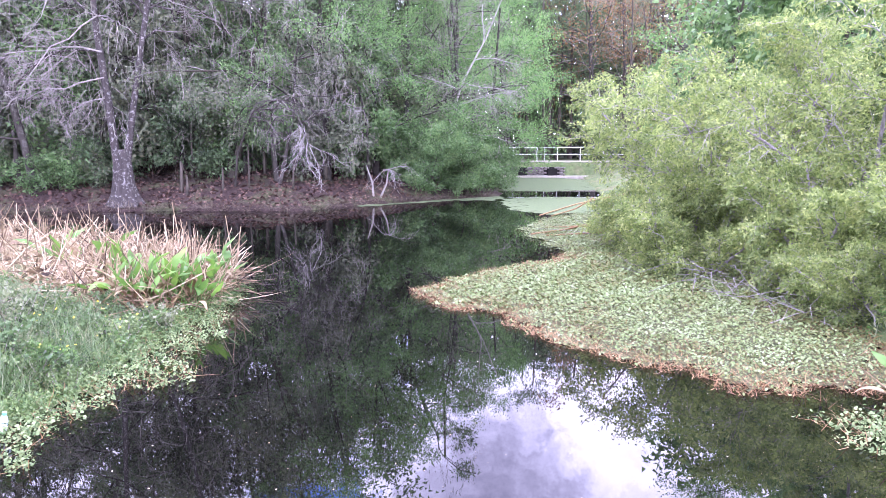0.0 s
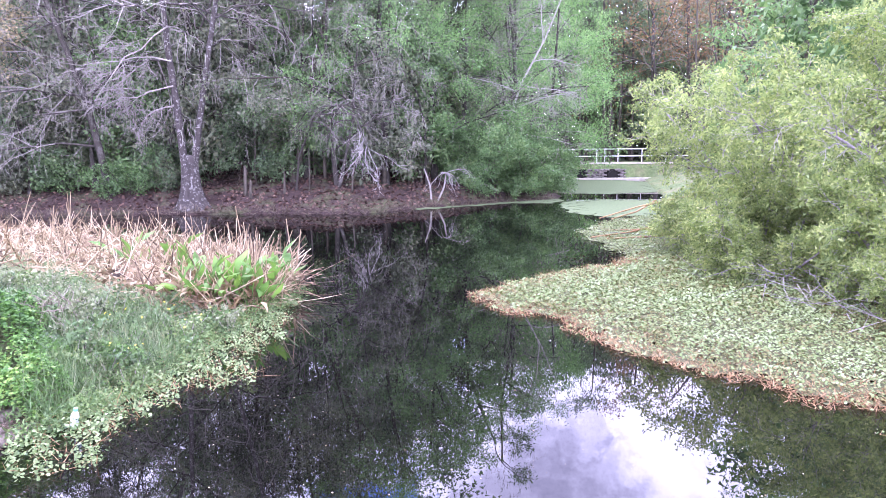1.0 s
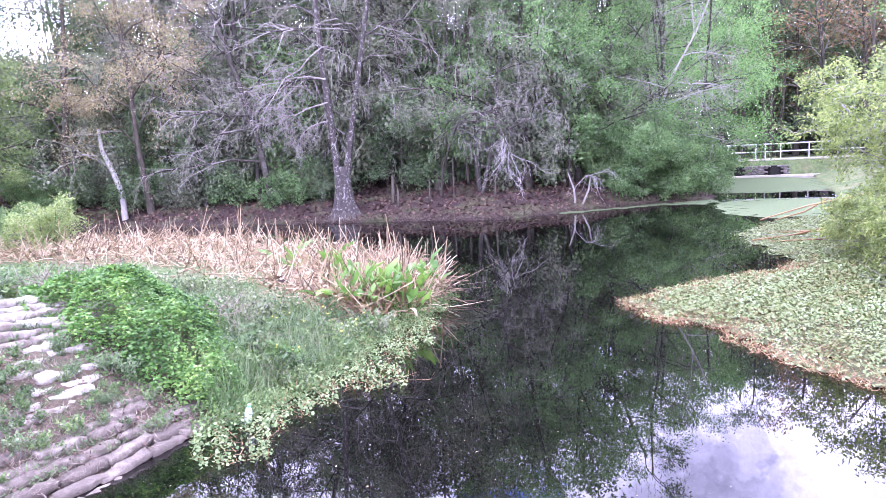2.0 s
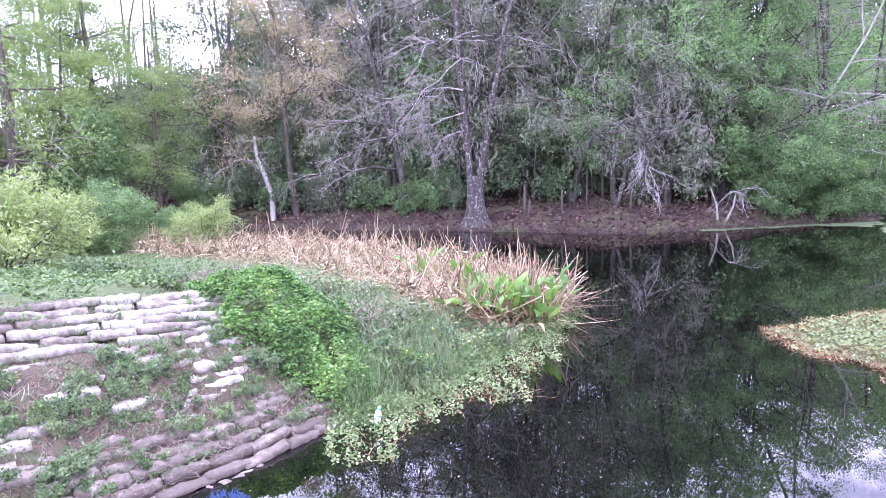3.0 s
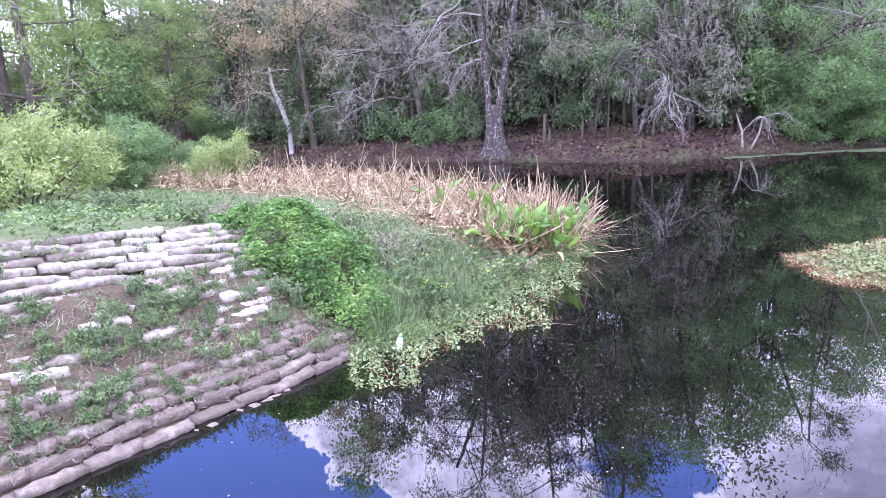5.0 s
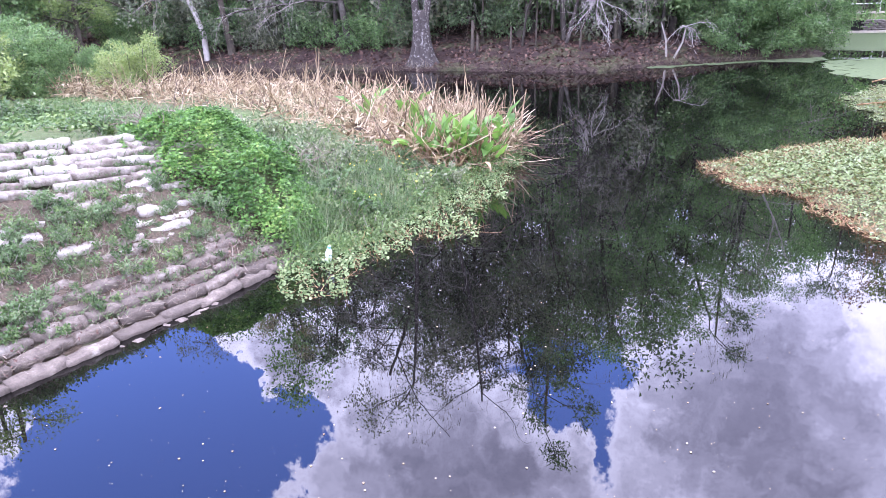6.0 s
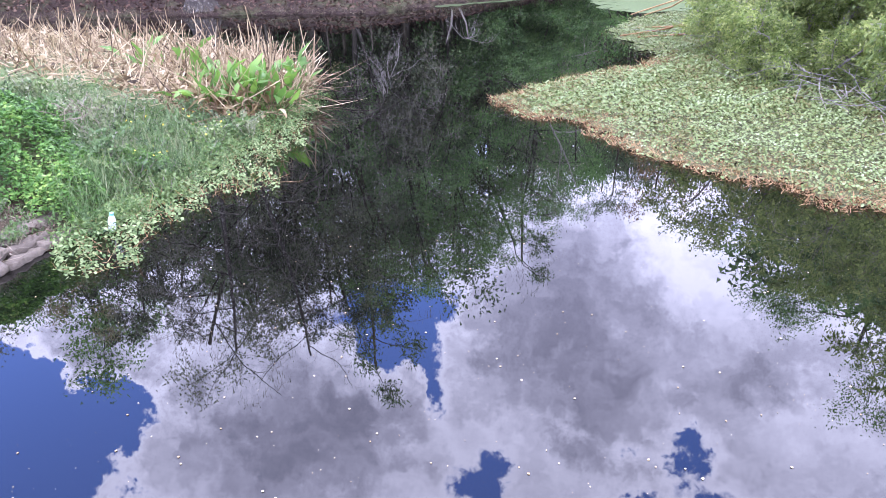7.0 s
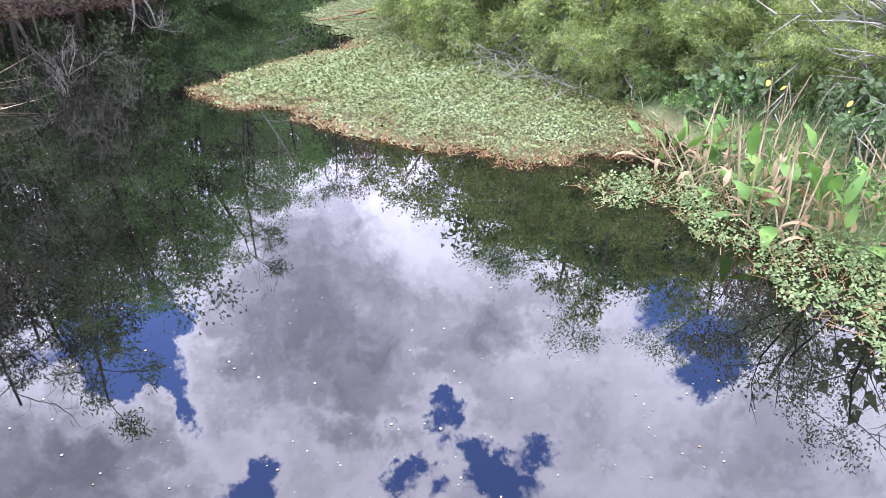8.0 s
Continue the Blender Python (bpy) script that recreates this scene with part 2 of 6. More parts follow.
LEAF_OLIVE = leaf_material("olive_leaves", [(0.1, (0.085, 0.10, 0.068)), (0.5, (0.17, 0.20, 0.125)), (0.85, (0.25, 0.28, 0.17)), (1.0, (0.36, 0.37, 0.23))], 0.55, 0.4, 0.8, 0.2)
LEAF_RUST = leaf_material("budding_rust_leaves", [(0.1, (0.13, 0.075, 0.04)), (0.5, (0.27, 0.17, 0.075)), (0.8, (0.33, 0.22, 0.09)), (1.0, (0.33, 0.15, 0.11))])
LEAF_YELLOW = leaf_material("yellow_spring_leaves", [(0.1, (0.20, 0.16, 0.085)), (0.5, (0.36, 0.30, 0.16)), (1.0, (0.50, 0.44, 0.24))])
LEAF_CYPRESS = leaf_material("cypress_sprays", [(0.1, (0.08, 0.15, 0.04)), (0.5, (0.21, 0.31, 0.085)), (1.0, (0.34, 0.44, 0.15))])
LEAF_WILLOW = leaf_material("willow_leaves", [(0.05, (0.09, 0.135, 0.04)), (0.4, (0.20, 0.275, 0.09)), (0.7, (0.32, 0.39, 0.13)), (1.0, (0.52, 0.56, 0.24))], 0.5, 0.6, 2.6)
LEAF_BUSH = leaf_material("bush_leaves", [(0.1, (0.05, 0.10, 0.035)), (0.5, (0.13, 0.24, 0.08)), (1.0, (0.25, 0.37, 0.14))])
LEAF_PALE = leaf_material("pale_bush_leaves", [(0.1, (0.11, 0.17, 0.05)), (0.5, (0.24, 0.33, 0.10)), (1.0, (0.38, 0.45, 0.17))])
LEAF_VINE = leaf_material("vine_leaves", [(0.08, (0.022, 0.06, 0.016)), (0.45, (0.085, 0.20, 0.04)), (0.75, (0.165, 0.33, 0.07)), (1.0, (0.34, 0.47, 0.12))], 0.42, 0.35, 1.2)
LEAF_WEED = leaf_material("weed_leaves", [(0.08, (0.03, 0.065, 0.02)), (0.45, (0.10, 0.18, 0.055)), (1.0, (0.25, 0.34, 0.12))], 0.5, 0.3, 2.2)
LEAF_GRASS = leaf_material("grass_blades", [(0.08, (0.05, 0.09, 0.035)), (0.5, (0.12, 0.20, 0.075)), (0.8, (0.20, 0.28, 0.13)), (1.0, (0.34, 0.33, 0.20))], 0.55, 0.3, 1.0)
LEAF_WISP = leaf_material("wispy_dry_grass", [(0.08, (0.035, 0.055, 0.022)), (0.45, (0.14, 0.19, 0.08)), (1.0, (0.40, 0.42, 0.27))], 0.6, 0.3, 2.6)
LEAF_REED = leaf_material("dead_reed_straw", [(0.05, (0.04, 0.026, 0.016)), (0.3, (0.17, 0.115, 0.06)), (0.6, (0.40, 0.31, 0.18)), (1.0, (0.68, 0.58, 0.40))], 0.65, 0.2, 3.0)
LEAF_BROAD = leaf_material("broad_green_leaves", [(0.1, (0.05, 0.12, 0.03)), (0.5, (0.11, 0.23, 0.045)), (0.85, (0.21, 0.36, 0.06)), (1.0, (0.33, 0.43, 0.11))], 0.45, 0.35, 2.5, 0.3)
LEAF_DEAD = leaf_material("withered_leaves", [(0.1, (0.09, 0.05, 0.022)), (0.5, (0.25, 0.165, 0.08)), (1.0, (0.47, 0.36, 0.21))], 0.7, 0.2, 2.0)
LEAF_PENNY = leaf_material("pennywort_leaves", [(0.03, (0.15, 0.10, 0.035)), (0.22, (0.14, 0.14, 0.04)), (0.5, (0.14, 0.20, 0.06)), (0.8, (0.20, 0.27, 0.105)), (1.0, (0.34, 0.40, 0.24))], 0.45, 0.15, 1.6, 0.3)
LEAF_PAD = leaf_material("pale_floating_leaves", [(0.05, (0.08, 0.12, 0.04)), (0.5, (0.15, 0.22, 0.08)), (1.0, (0.29, 0.36, 0.16))], 0.5, 0.2, 2.4, 0.2)
STEM_RUST = leaf_material("rusty_stems", [(0.05, (0.10, 0.052, 0.022)), (0.5, (0.26, 0.145, 0.06)), (1.0, (0.44, 0.29, 0.14))], 0.6, 0.15, 1.0)
FLECK = leaf_material("floating_flecks", [(0.05, (0.18, 0.11, 0.045)), (0.5, (0.36, 0.27, 0.14)), (1.0, (0.58, 0.53, 0.42))], 0.5, 0.1, 1.0)
MOSS = leaf_material("hanging_moss_strands", [(0.05, (0.12, 0.125, 0.09)), (0.5, (0.22, 0.225, 0.17)), (1.0, (0.33, 0.33, 0.26))], 0.85, 0.25, 0.5)
FLOWER = plain_material("yellow_petals", (0.65, 0.50, 0.03), (0.80, 0.66, 0.06), 8)
DUCKWEED = plain_material("duckweed_film", (0.045, 0.072, 0.024), (0.115, 0.16, 0.06), 9, 0.9, 0.4)
MAT_BED = plain_material("matted_stems", (0.02, 0.028, 0.010), (0.10, 0.105, 0.035), 30, 0.9, 0.8, 0.03)
STONE = plain_material("stacked_stone", (0.06, 0.05, 0.048), (0.30, 0.27, 0.25), 5, 0.9, 0.5, 0.03, 0.7)
CONCRETE = plain_material("pale_concrete", (0.42, 0.37, 0.30), (0.66, 0.61, 0.52), 5, 0.85)
# near-black colour that stands in for the shade inside openings
RECESS_SHADE = plain_material("culvert_dark", (0.008, 0.007, 0.007), (0.02, 0.018, 0.016), 5, 0.95)


# ---- mesh helpers ----
class Mesher:
    """Gathers tubes, leaves and blades, and makes one mesh of them."""
    def __init__(self):
        self.v, self.f, self.count = [], [], 0

    def add(self, verts, faces):
        self.v.append(np.asarray(verts, float).reshape(-1, 3))
        self.f.append(np.asarray(faces, int) + self.count)
        self.count += len(self.v[-1])

    def tube(self, pts, radii, sides=5, cap=False):
        pts, radii = np.asarray(pts, float), np.asarray(radii, float)
        n = len(pts)
        t = np.gradient(pts, axis=0)
        t /= np.linalg.norm(t, axis=1)[:, None] + 1e-9
        ref = np.array([1.0, 0, 0]) if abs(t[0, 2]) > 0.8 else np.array([0, 0, 1.0])
        a = np.cross(t, ref)
        a /= np.linalg.norm(a, axis=1)[:, None] + 1e-9
        b = np.cross(t, a)
        ang = np.linspace(0, 2 * np.pi, sides, endpoint=False)
        ring = np.cos(ang)[None, :, None] * a[:, None, :] + np.sin(ang)[None, :, None] * b[:, None, :]
        v = (pts[:, None, :] + ring * radii[:, None, None]).reshape(-1, 3)
        i = np.arange(n - 1)[:, None] * sides
        k = np.arange(sides)[None, :]
        k2 = (k + 1) % sides
        self.add(v, np.stack([i + k, i + k2, i + sides + k2, i + sides + k], -1).reshape(-1, 4))
        if cap:
            c = self.count
            self.add(np.stack([pts[0], pts[-1]]), np.zeros((0, 4), int))
            k = np.arange(sides)
            k2 = (k + 1) % sides
            base, top = c - n * sides, c - sides
            self.f.append(np.stack([base + k2, base + k, np.full(sides, c), np.full(sides, c)], -1))
            self.f.append(np.stack([top + k, top + k2, np.full(sides, c + 1), np.full(sides, c + 1)], -1))

    def leaves(self, at, way, length, width, rng, bend=0.15, flat=0.0):
        """Diamond leaves from points, along directions."""
        n = len(at)
        if not n:
            return
        way = way / (np.linalg.norm(way, axis=1)[:, None] + 1e-9)
        side = rng.normal(size=(n, 3))
        side[:, 2] *= 1 - flat
        side -= (side * way).sum(1)[:, None] * way
        side /= np.linalg.norm(side, axis=1)[:, None] + 1e-9
        up = np.cross(way, side)
        L = np.broadcast_to(length, n)[:, None]
        W = np.broadcast_to(width, n)[:, None]
        mid = at + way * L * 0.45 + up * L * bend
        v = np.stack([at, mid + side * W / 2, at + way * L, mid - side * W / 2], 1).reshape(-1, 3)
        self.add(v, np.arange(4 * n).reshape(-1, 4))

    def slivers(self, at, way, length, width, rng):
        """Small three-cornered leaves, for crowns that stay far off."""
        n = len(at)
        way = way / (np.linalg.norm(way, axis=1)[:, None] + 1e-9)
        side = np.cross(way, rng.normal(size=(n, 3)))
        side /= np.linalg.norm(side, axis=1)[:, None] + 1e-9
        L, W = np.broadcast_to(length, n)[:, None], np.broadcast_to(width, n)[:, None]
        v = np.stack([at + way * L, at + side * W * 0.55, at - side * W * 0.55], 1).reshape(-1, 3)
        i = np.arange(n)[:, None] * 3
        self.add(v, i + np.array([[0, 1, 2, 2]]))

    def blades(self, at, top, width, rng, bend=0.25):
        """Grass blades and stalks: a tapering strip of two pieces from foot to tip."""
        n = len(at)
        mid = (at + top) / 2
        run = top - at
        off = rng.normal(size=(n, 3)) * np.linalg.norm(run, axis=1)[:, None] * bend * 0.5
        mid = mid + off * (1, 1, 0.3)
        a = rng.uniform(0, 2 * np.pi, n)
        side = np.stack([np.cos(a), np.sin(a), np.zeros(n)], 1) * np.broadcast_to(width, n)[:, None] / 2
        v = np.stack([at - side, at + side, mid + side * 0.8, mid - side * 0.8, top + side * 0.15, top - side * 0.15], 1).reshape(-1, 3)
        i = np.arange(n)[:, None] * 6
        f = np.concatenate([i + np.array([[0, 1, 2, 3]]), i + np.array([[3, 2, 4, 5]])])
        self.add(v, f)

    def discs(self, at, radius, rng, tilt=0.2, sides=6, notch=False):
        """Small round leaves that face about upwards."""
        n = len(at)
        ang = np.linspace(0, 2 * np.pi, sides, endpoint=False)[None, :] + rng.uniform(0, 6.28, n)[:, None]
        r = np.broadcast_to(radius, n)[:, None] * rng.uniform(0.82, 1.1, (n, sides))
        tx, ty = rng.normal(0, tilt, (2, n, 1))
        x, y = r * np.cos(ang), r * np.sin(ang)
        v = np.stack([x, y, x * tx + y * ty], -1) + at[:, None, :]
        i = np.arange(n)[:, None] * sides
        if sides == 6:
            f = np.concatenate([i + np.array([[0, 1, 2, 3]]), i + np.array([[0, 3, 4, 5]])])
        else:
            f = i + np.arange(4)[None, :]
        self.add(v.reshape(-1, 3), f)

    def box(self, lo, hi):
        x0, y0, z0 = lo
        x1, y1, z1 = hi
        v = [(x0, y0, z0), (x1, y0, z0), (x1, y1, z0), (x0, y1, z0), (x0, y0, z1), (x1, y0, z1), (x1, y1, z1), (x0, y1, z1)]
        self.add(v, [(0, 3, 2, 1), (4, 5, 6, 7), (0, 1, 5, 4), (1, 2, 6, 5), (2, 3, 7, 6), (3, 0, 4, 7)])

    def mesh(self, name, mat, smooth=False):
        me = bpy.data.meshes.new(name)
        v, f = np.concatenate(self.v), np.concatenate(self.f)
        tri = f[:, 2] == f[:, 3]
        q, t3 = f[~tri], f[tri][:, :3]
        loops = np.concatenate([q.ravel(), t3.ravel()])
        total = np.concatenate([np.full(len(q), 4), np.full(len(t3), 3)])
        start = np.concatenate([[0], np.cumsum(total)[:-1]])
        me.vertices.add(len(v))
        me.vertices.foreach_set("co", v.ravel())
        me.loops.add(len(loops))
        me.loops.foreach_set("vertex_index", loops)
        me.polygons.add(len(total))
        me.polygons.foreach_set("loop_start", start)
        me.polygons.foreach_set("loop_total", total)
        me.polygons.foreach_set("use_smooth", np.full(len(total), smooth))
        me.materials.append(mat)
        me.update(calc_edges=True)
        return me


def part(name, me, mat, parent=None, label="", smooth=False):
    """One mesh object, under a thing or on its own."""
    if isinstance(me, Mesher):
        me = me.mesh(name, mat, smooth)
    ob = new(name, me)
    if parent is not None:
        ob.parent = parent
    return tagged(ob, label)


def unit(v):
    v = np.asarray(v, float)
    return v / (np.linalg.norm(v) + 1e-9)


def inside(poly, x, y):
    """Which points lie in a polygon."""
    x, y = np.asarray(x, float), np.asarray(y, float)
    hit = np.zeros(x.shape, bool)
    for (x0, y0), (x1, y1) in zip(poly, poly[1:] + poly[:1]):
        cross = ((y0 > y) != (y1 > y)) & (x < (x1 - x0) * (y - y0) / (y1 - y0 + 1e-12) + x0)
        hit ^= cross
    return hit


def edge_distance(poly, x, y):
    """Distance to a polygon's outline, negative inside."""
    x, y = np.asarray(x, float), np.asarray(y, float)
    best = np.full(x.shape, 1e9)
    for (x0, y0), (x1, y1) in zip(poly, poly[1:] + poly[:1]):
        dx, dy = x1 - x0, y1 - y0
        s = np.clip(((x - x0) * dx + (y - y0) * dy) / (dx * dx + dy * dy), 0, 1)
        best = np.minimum(best, np.hypot(x - x0 - s * dx, y - y0 - s * dy))
    return np.where(inside(poly, x, y), -best, best)


def ragged(x, y, size=1.0, seed=0.0):
    """Cheap smooth unevenness between about -1 and 1."""
    return (np.sin(x * 2.1 / size + seed) * np.cos(y * 1.7 / size + 1.3 * seed) + 0.6 * np.sin(x * 4.7 / size + y * 3.9 / size + seed * 2) + 0.4 * np.sin(y * 8.3 / size - x * 6.1 / size + seed)) / 2


def sprinkle(poly, count, rng, soft=0.0, size=1.0):
    """Random places in a polygon with a ragged edge."""
    p = np.array(poly)
    lo, hi = p.min(0) - soft, p.max(0) + soft
    x, y = rng.uniform(lo[0], hi[0], count * 6), rng.uniform(lo[1], hi[1], count * 6)
    keep = edge_distance(poly, x, y) < soft * ragged(x, y, size, 3.0)
    return x[keep][:count], y[keep][:count]


# ---- the lie of the land ----
POND = [(-6.0, -8), (-5.04, 2.17), (-4.46, 5.65), (-4.1, 6.3), (-4.1, 7.2), (-4.0, 8.6), (-3.9, 10.3), (-3.8, 12), (-4.4, 13.6), (-7.2, 16.4), (-10.5, 18.4),
        (-14.5, 19.6), (-20, 20), (-27, 20.5), (-29, 23), (-26.5, 25.2), (-21, 25.1), (-18, 25.8), (-13, 26.5), (-9.5, 26.7), (-5.8, 26.6), (-3.7, 29.2),
        (-1.7, 30.6), (0.5, 32.6), (2.7, 34), (3.4, 40), (3.0, 54), (11.5, 54), (9.5, 42), (7.8, 30), (6.4, 22), (6.2, 15), (6.5, 11), (5.9, 8),
        (5.7, 6), (5.3, 4.3), (5.4, 2.5), (6.5, -8)]
BAG_FOOT, BAG_WAY = np.array([-4.76, 4.0]), unit((0.162, 0.987))
BAG_OUT = np.array([-BAG_WAY[1], BAG_WAY[0]])
BAG_SLOPE, BAG_TOP, BAG_END = 0.5, 1.43, 1.85


def smooth(a, b, x):
    t = np.clip((x - a) / (b - a), 0, 1)
    return t * t * (3 - 2 * t)


def ground_height(x, y):
    x, y = np.asarray(x, float), np.asarray(y, float)
    d = edge_distance(POND, x, y)
    d = d + np.where(y > 21, 0.28 * ragged(x, y, 0.9, 6.0) + 0.12 * ragged(x, y, 0.3, 2.0), 0)      # a ragged far shore
    out = np.maximum(d, 0)
    bank = 0.10 + 0.55 * smooth(0, 2.5, out) + 0.5 * smooth(2, 14, out)            # far and right banks
    bank = bank + 1.15 * smooth(0.8, 9.0, out) * smooth(22.5, 24.5, y) * smooth(1.5, -3.5, x)     # the wooded bank climbs
    low = 0.06 + 0.22 * smooth(0, 3, out)                                          # marshy point with the reeds
    u = (x - BAG_FOOT[0]) * BAG_OUT[0] + (y - BAG_FOOT[1]) * BAG_OUT[1]
    s = (x - BAG_FOOT[0]) * BAG_WAY[0] + (y - BAG_FOOT[1]) * BAG_WAY[1]
    fan = 1 - 0.055 * np.clip(s, -4, 3)                                            # the rows spread a little towards the bridge
    wall = np.clip(u * BAG_SLOPE, 0, BAG_TOP * fan) - 0.06 * (u > 0)
    soil = smooth(0.14, 0.32, wall) * smooth(1.02, 0.85, wall) * (0.062 + 0.05 * ragged(x, y, 0.22, 2.0) + 0.03 * ragged(x, y, 0.6, 3.0))
    wall = wall + soil
    wall = wall * smooth(8.0, 5.2, u) + low * smooth(5.2, 8.0, u)
    near_left = (x < -2.5) & (y < 23)
    nose = smooth(BAG_END + 3.6 - 0.25 * np.clip(u, 0, 4), BAG_END - 0.2, s)
    left = low * (1 - nose) + wall * nose
    h = np.where(near_left, left, bank)
    road = smooth(52.6, 55.6, y) * smooth(75, 60, y)
    h = np.maximum(h, road * 1.2 * (np.abs(x - 6) < 60))
    h = h + 0.05 * ragged(x, y, 1.3, 1.0) * smooth(0.2, 2, out) * np.where(near_left, 0.5, 1.5)
    rim = np.where(near_left & (y < 6.0), -0.03, 0.06)
    depth = -0.25 - 0.5 * smooth(0, 2, -d)
    return np.where(d > 0, h, np.where(d > -0.35, rim + (depth - rim) * smooth(0, 0.35, -d), depth))


def make_ground():
    xs = np.unique(np.concatenate([np.linspace(-900, -60, 15), np.linspace(-60, -24, 37), np.linspace(-24, 12, 145), np.linspace(-8.2, -4.2, 51), np.linspace(12, 60, 49), np.linspace(60, 900, 15)]))
    ys = np.unique(np.concatenate([np.linspace(-900, -20, 15), np.linspace(-20, 0, 21), np.linspace(0, 36, 145), np.linspace(1.0, 6.6, 71), np.linspace(36, 80, 60), np.linspace(80, 900, 15)]))
    X, Y = np.meshgrid(xs, ys)
    Z = ground_height(X, Y)
    m = Mesher()
    i = (np.arange(len(ys) - 1)[:, None] * len(xs) + np.arange(len(xs) - 1)[None, :]).ravel()
    m.add(np.stack([X, Y, Z], -1), np.stack([i, i + 1, i + len(xs) + 1, i + len(xs)], -1))
    tagged(part("ground", m, GROUND, smooth=True), "leaf-littered brown woodland floor and weedy green pond bank", "ground", kind="structure")
    m = Mesher()
    gx, gy = np.linspace(-60, 40, 26), np.linspace(-20, 60, 26)
    X, Y = np.meshgrid(gx, gy)
    i = (np.arange(25)[:, None] * 26 + np.arange(25)[None, :]).ravel()
    m.add(np.stack([X, Y, X * 0], -1), np.stack([i, i + 1, i + 27, i + 26], -1))
    tagged(part("water", m, WATER, smooth=True), "still dark pond water mirroring trees and clouds", "water", kind="structure")


make_ground()


# ---- trees ----
def grow(wood, twigs, tips, p, d, length, r, level, plan, rng):
    """A limb and all that grows from it. plan: one row a level of (children, spread, length ratio, droop, wobble, first)."""
    kids, spread, ratio, droop, wobble, first = plan[level]
    last = level == len(plan) - 1
    n = 6 if level == 0 else (2 if last else 4)
    pts, way = [np.array(p, float)], unit(d)
    for _ in range(n):
        way = unit(way + rng.normal(0, wobble, 3) + np.array([0, 0, -droop]))
        pts.append(pts[-1] + way * length / n)
    pts = np.array(pts)
    rad = r * np.linspace(1, 0.2 if last else 0.35, n + 1)
    (wood if level < 2 else twigs).tube(pts, rad, (8, 5, 4, 3, 3)[level])
    if last:
        for k in (0.25, 0.5, 0.75, 1.0):
            q = pts[0] + (pts[1] - pts[0]) * 2 * k if k < 0.5 else pts[1] + (pts[2] - pts[1]) * (2 * k - 1)
            tips.append((*q, *way))
        return
    for c in range(kids):
        s = first + (1 - first) * (c + rng.uniform(0, 1)) / kids
        j = min(int(s * n), n - 1)
        q = pts[j] + (pts[j + 1] - pts[j]) * (s * n - j)
        axis = unit(pts[j + 1] - pts[j])
        turn = c * 2.4 + rng.uniform(-0.6, 0.6)
        a = unit(np.cross(axis, (0.3, 0.2, 1) if abs(axis[2]) < 0.9 else (1, 0.2, 0)))
        b = np.cross(axis, a)
        lean = spread * rng.uniform(0.75, 1.25)
        way2 = axis * math.cos(lean) + (a * math.cos(turn) + b * math.sin(turn)) * math.sin(lean)
        grow(wood, twigs, tips, q, way2, length * ratio * rng.uniform(0.7, 1.2) * (1.15 - 0.5 * s), max(r * (0.34 if level == 0 else 0.5) * (1.1 - 0.6 * s), 0.006), level + 1, plan, rng)


def make_tree(name, label, category, height, radius, plan, seed, bark, twig_bark, leaf=None, per_tip=6, leaf_size=(0.16, 0.08), scatter=0.35, flare=0.0, lean=(0, 0), stems=1, hang=0.0, spread=0.45, moss=0, group="", smooth_wood=True):
    """A tree of wood, fine twigs and leaves, with its foot at the origin."""
    rng = np.random.default_rng(seed)
    wood, twigs, tips = Mesher(), Mesher(), []
    for k in range(stems):
        a = k * 2.4 + seed
        base = np.array([math.cos(a), math.sin(a), 0]) * (radius * 1.6 if stems > 1 else 0)
        way = np.array([lean[0], lean[1], 1.0]) + (np.array([math.cos(a), math.sin(a), 0]) * spread * rng.uniform(0.5, 1.4) if stems > 1 else 0)
        grow(wood, twigs, tips, base - np.array([0, 0, 0.15]), way, height * rng.uniform(0.85, 1.05) if stems > 1 else height, radius, 0, plan, rng)
    if flare:
        pts = np.array([(0, 0, -0.2), (0, 0, 0.15), (0, 0, 0.5), (0, 0, 1.1)])
        wood.tube(pts, radius * np.array([flare, flare * 0.8, 1.25, 0.95]), 10)
    thing = new(name)
    tagged(thing, label, category, group)
    part("trunk", wood, bark, thing, smooth=smooth_wood)
    if twigs.count:
        part("branchwork", twigs, twig_bark, thing, "fine grey twigs" if leaf is None else "", smooth=True)
    tips = np.array(tips)
    if moss:
        pick = tips[rng.integers(0, len(tips), moss), :3]
        m = Mesher()
        m.slivers(pick + rng.normal(0, 0.08, (moss, 3)), rng.normal(0, 0.12, (moss, 3)) - np.array([0, 0, 1.0]), rng.uniform(0.15, 0.6, moss), rng.uniform(0.012, 0.035, moss), rng)
        part("hanging_moss", m, MOSS, thing, "grey-green hanging moss")
    if leaf is not None and per_tip:
        n = len(tips) * per_tip
        at = np.repeat(tips[:, :3], per_tip, 0) + rng.normal(0, scatter, (n, 3)) * (1, 1, 0.7)
        way = np.repeat(tips[:, 3:], per_tip, 0) + rng.normal(0, 0.7, (n, 3)) - np.array([0, 0, hang])
        crown = Mesher()
        crown.slivers(at, way, leaf_size[0] * rng.uniform(0.6, 1.3, n), leaf_size[1] * rng.uniform(0.7, 1.3, n), rng)
        part("crown", crown, leaf, thing)
    return thing


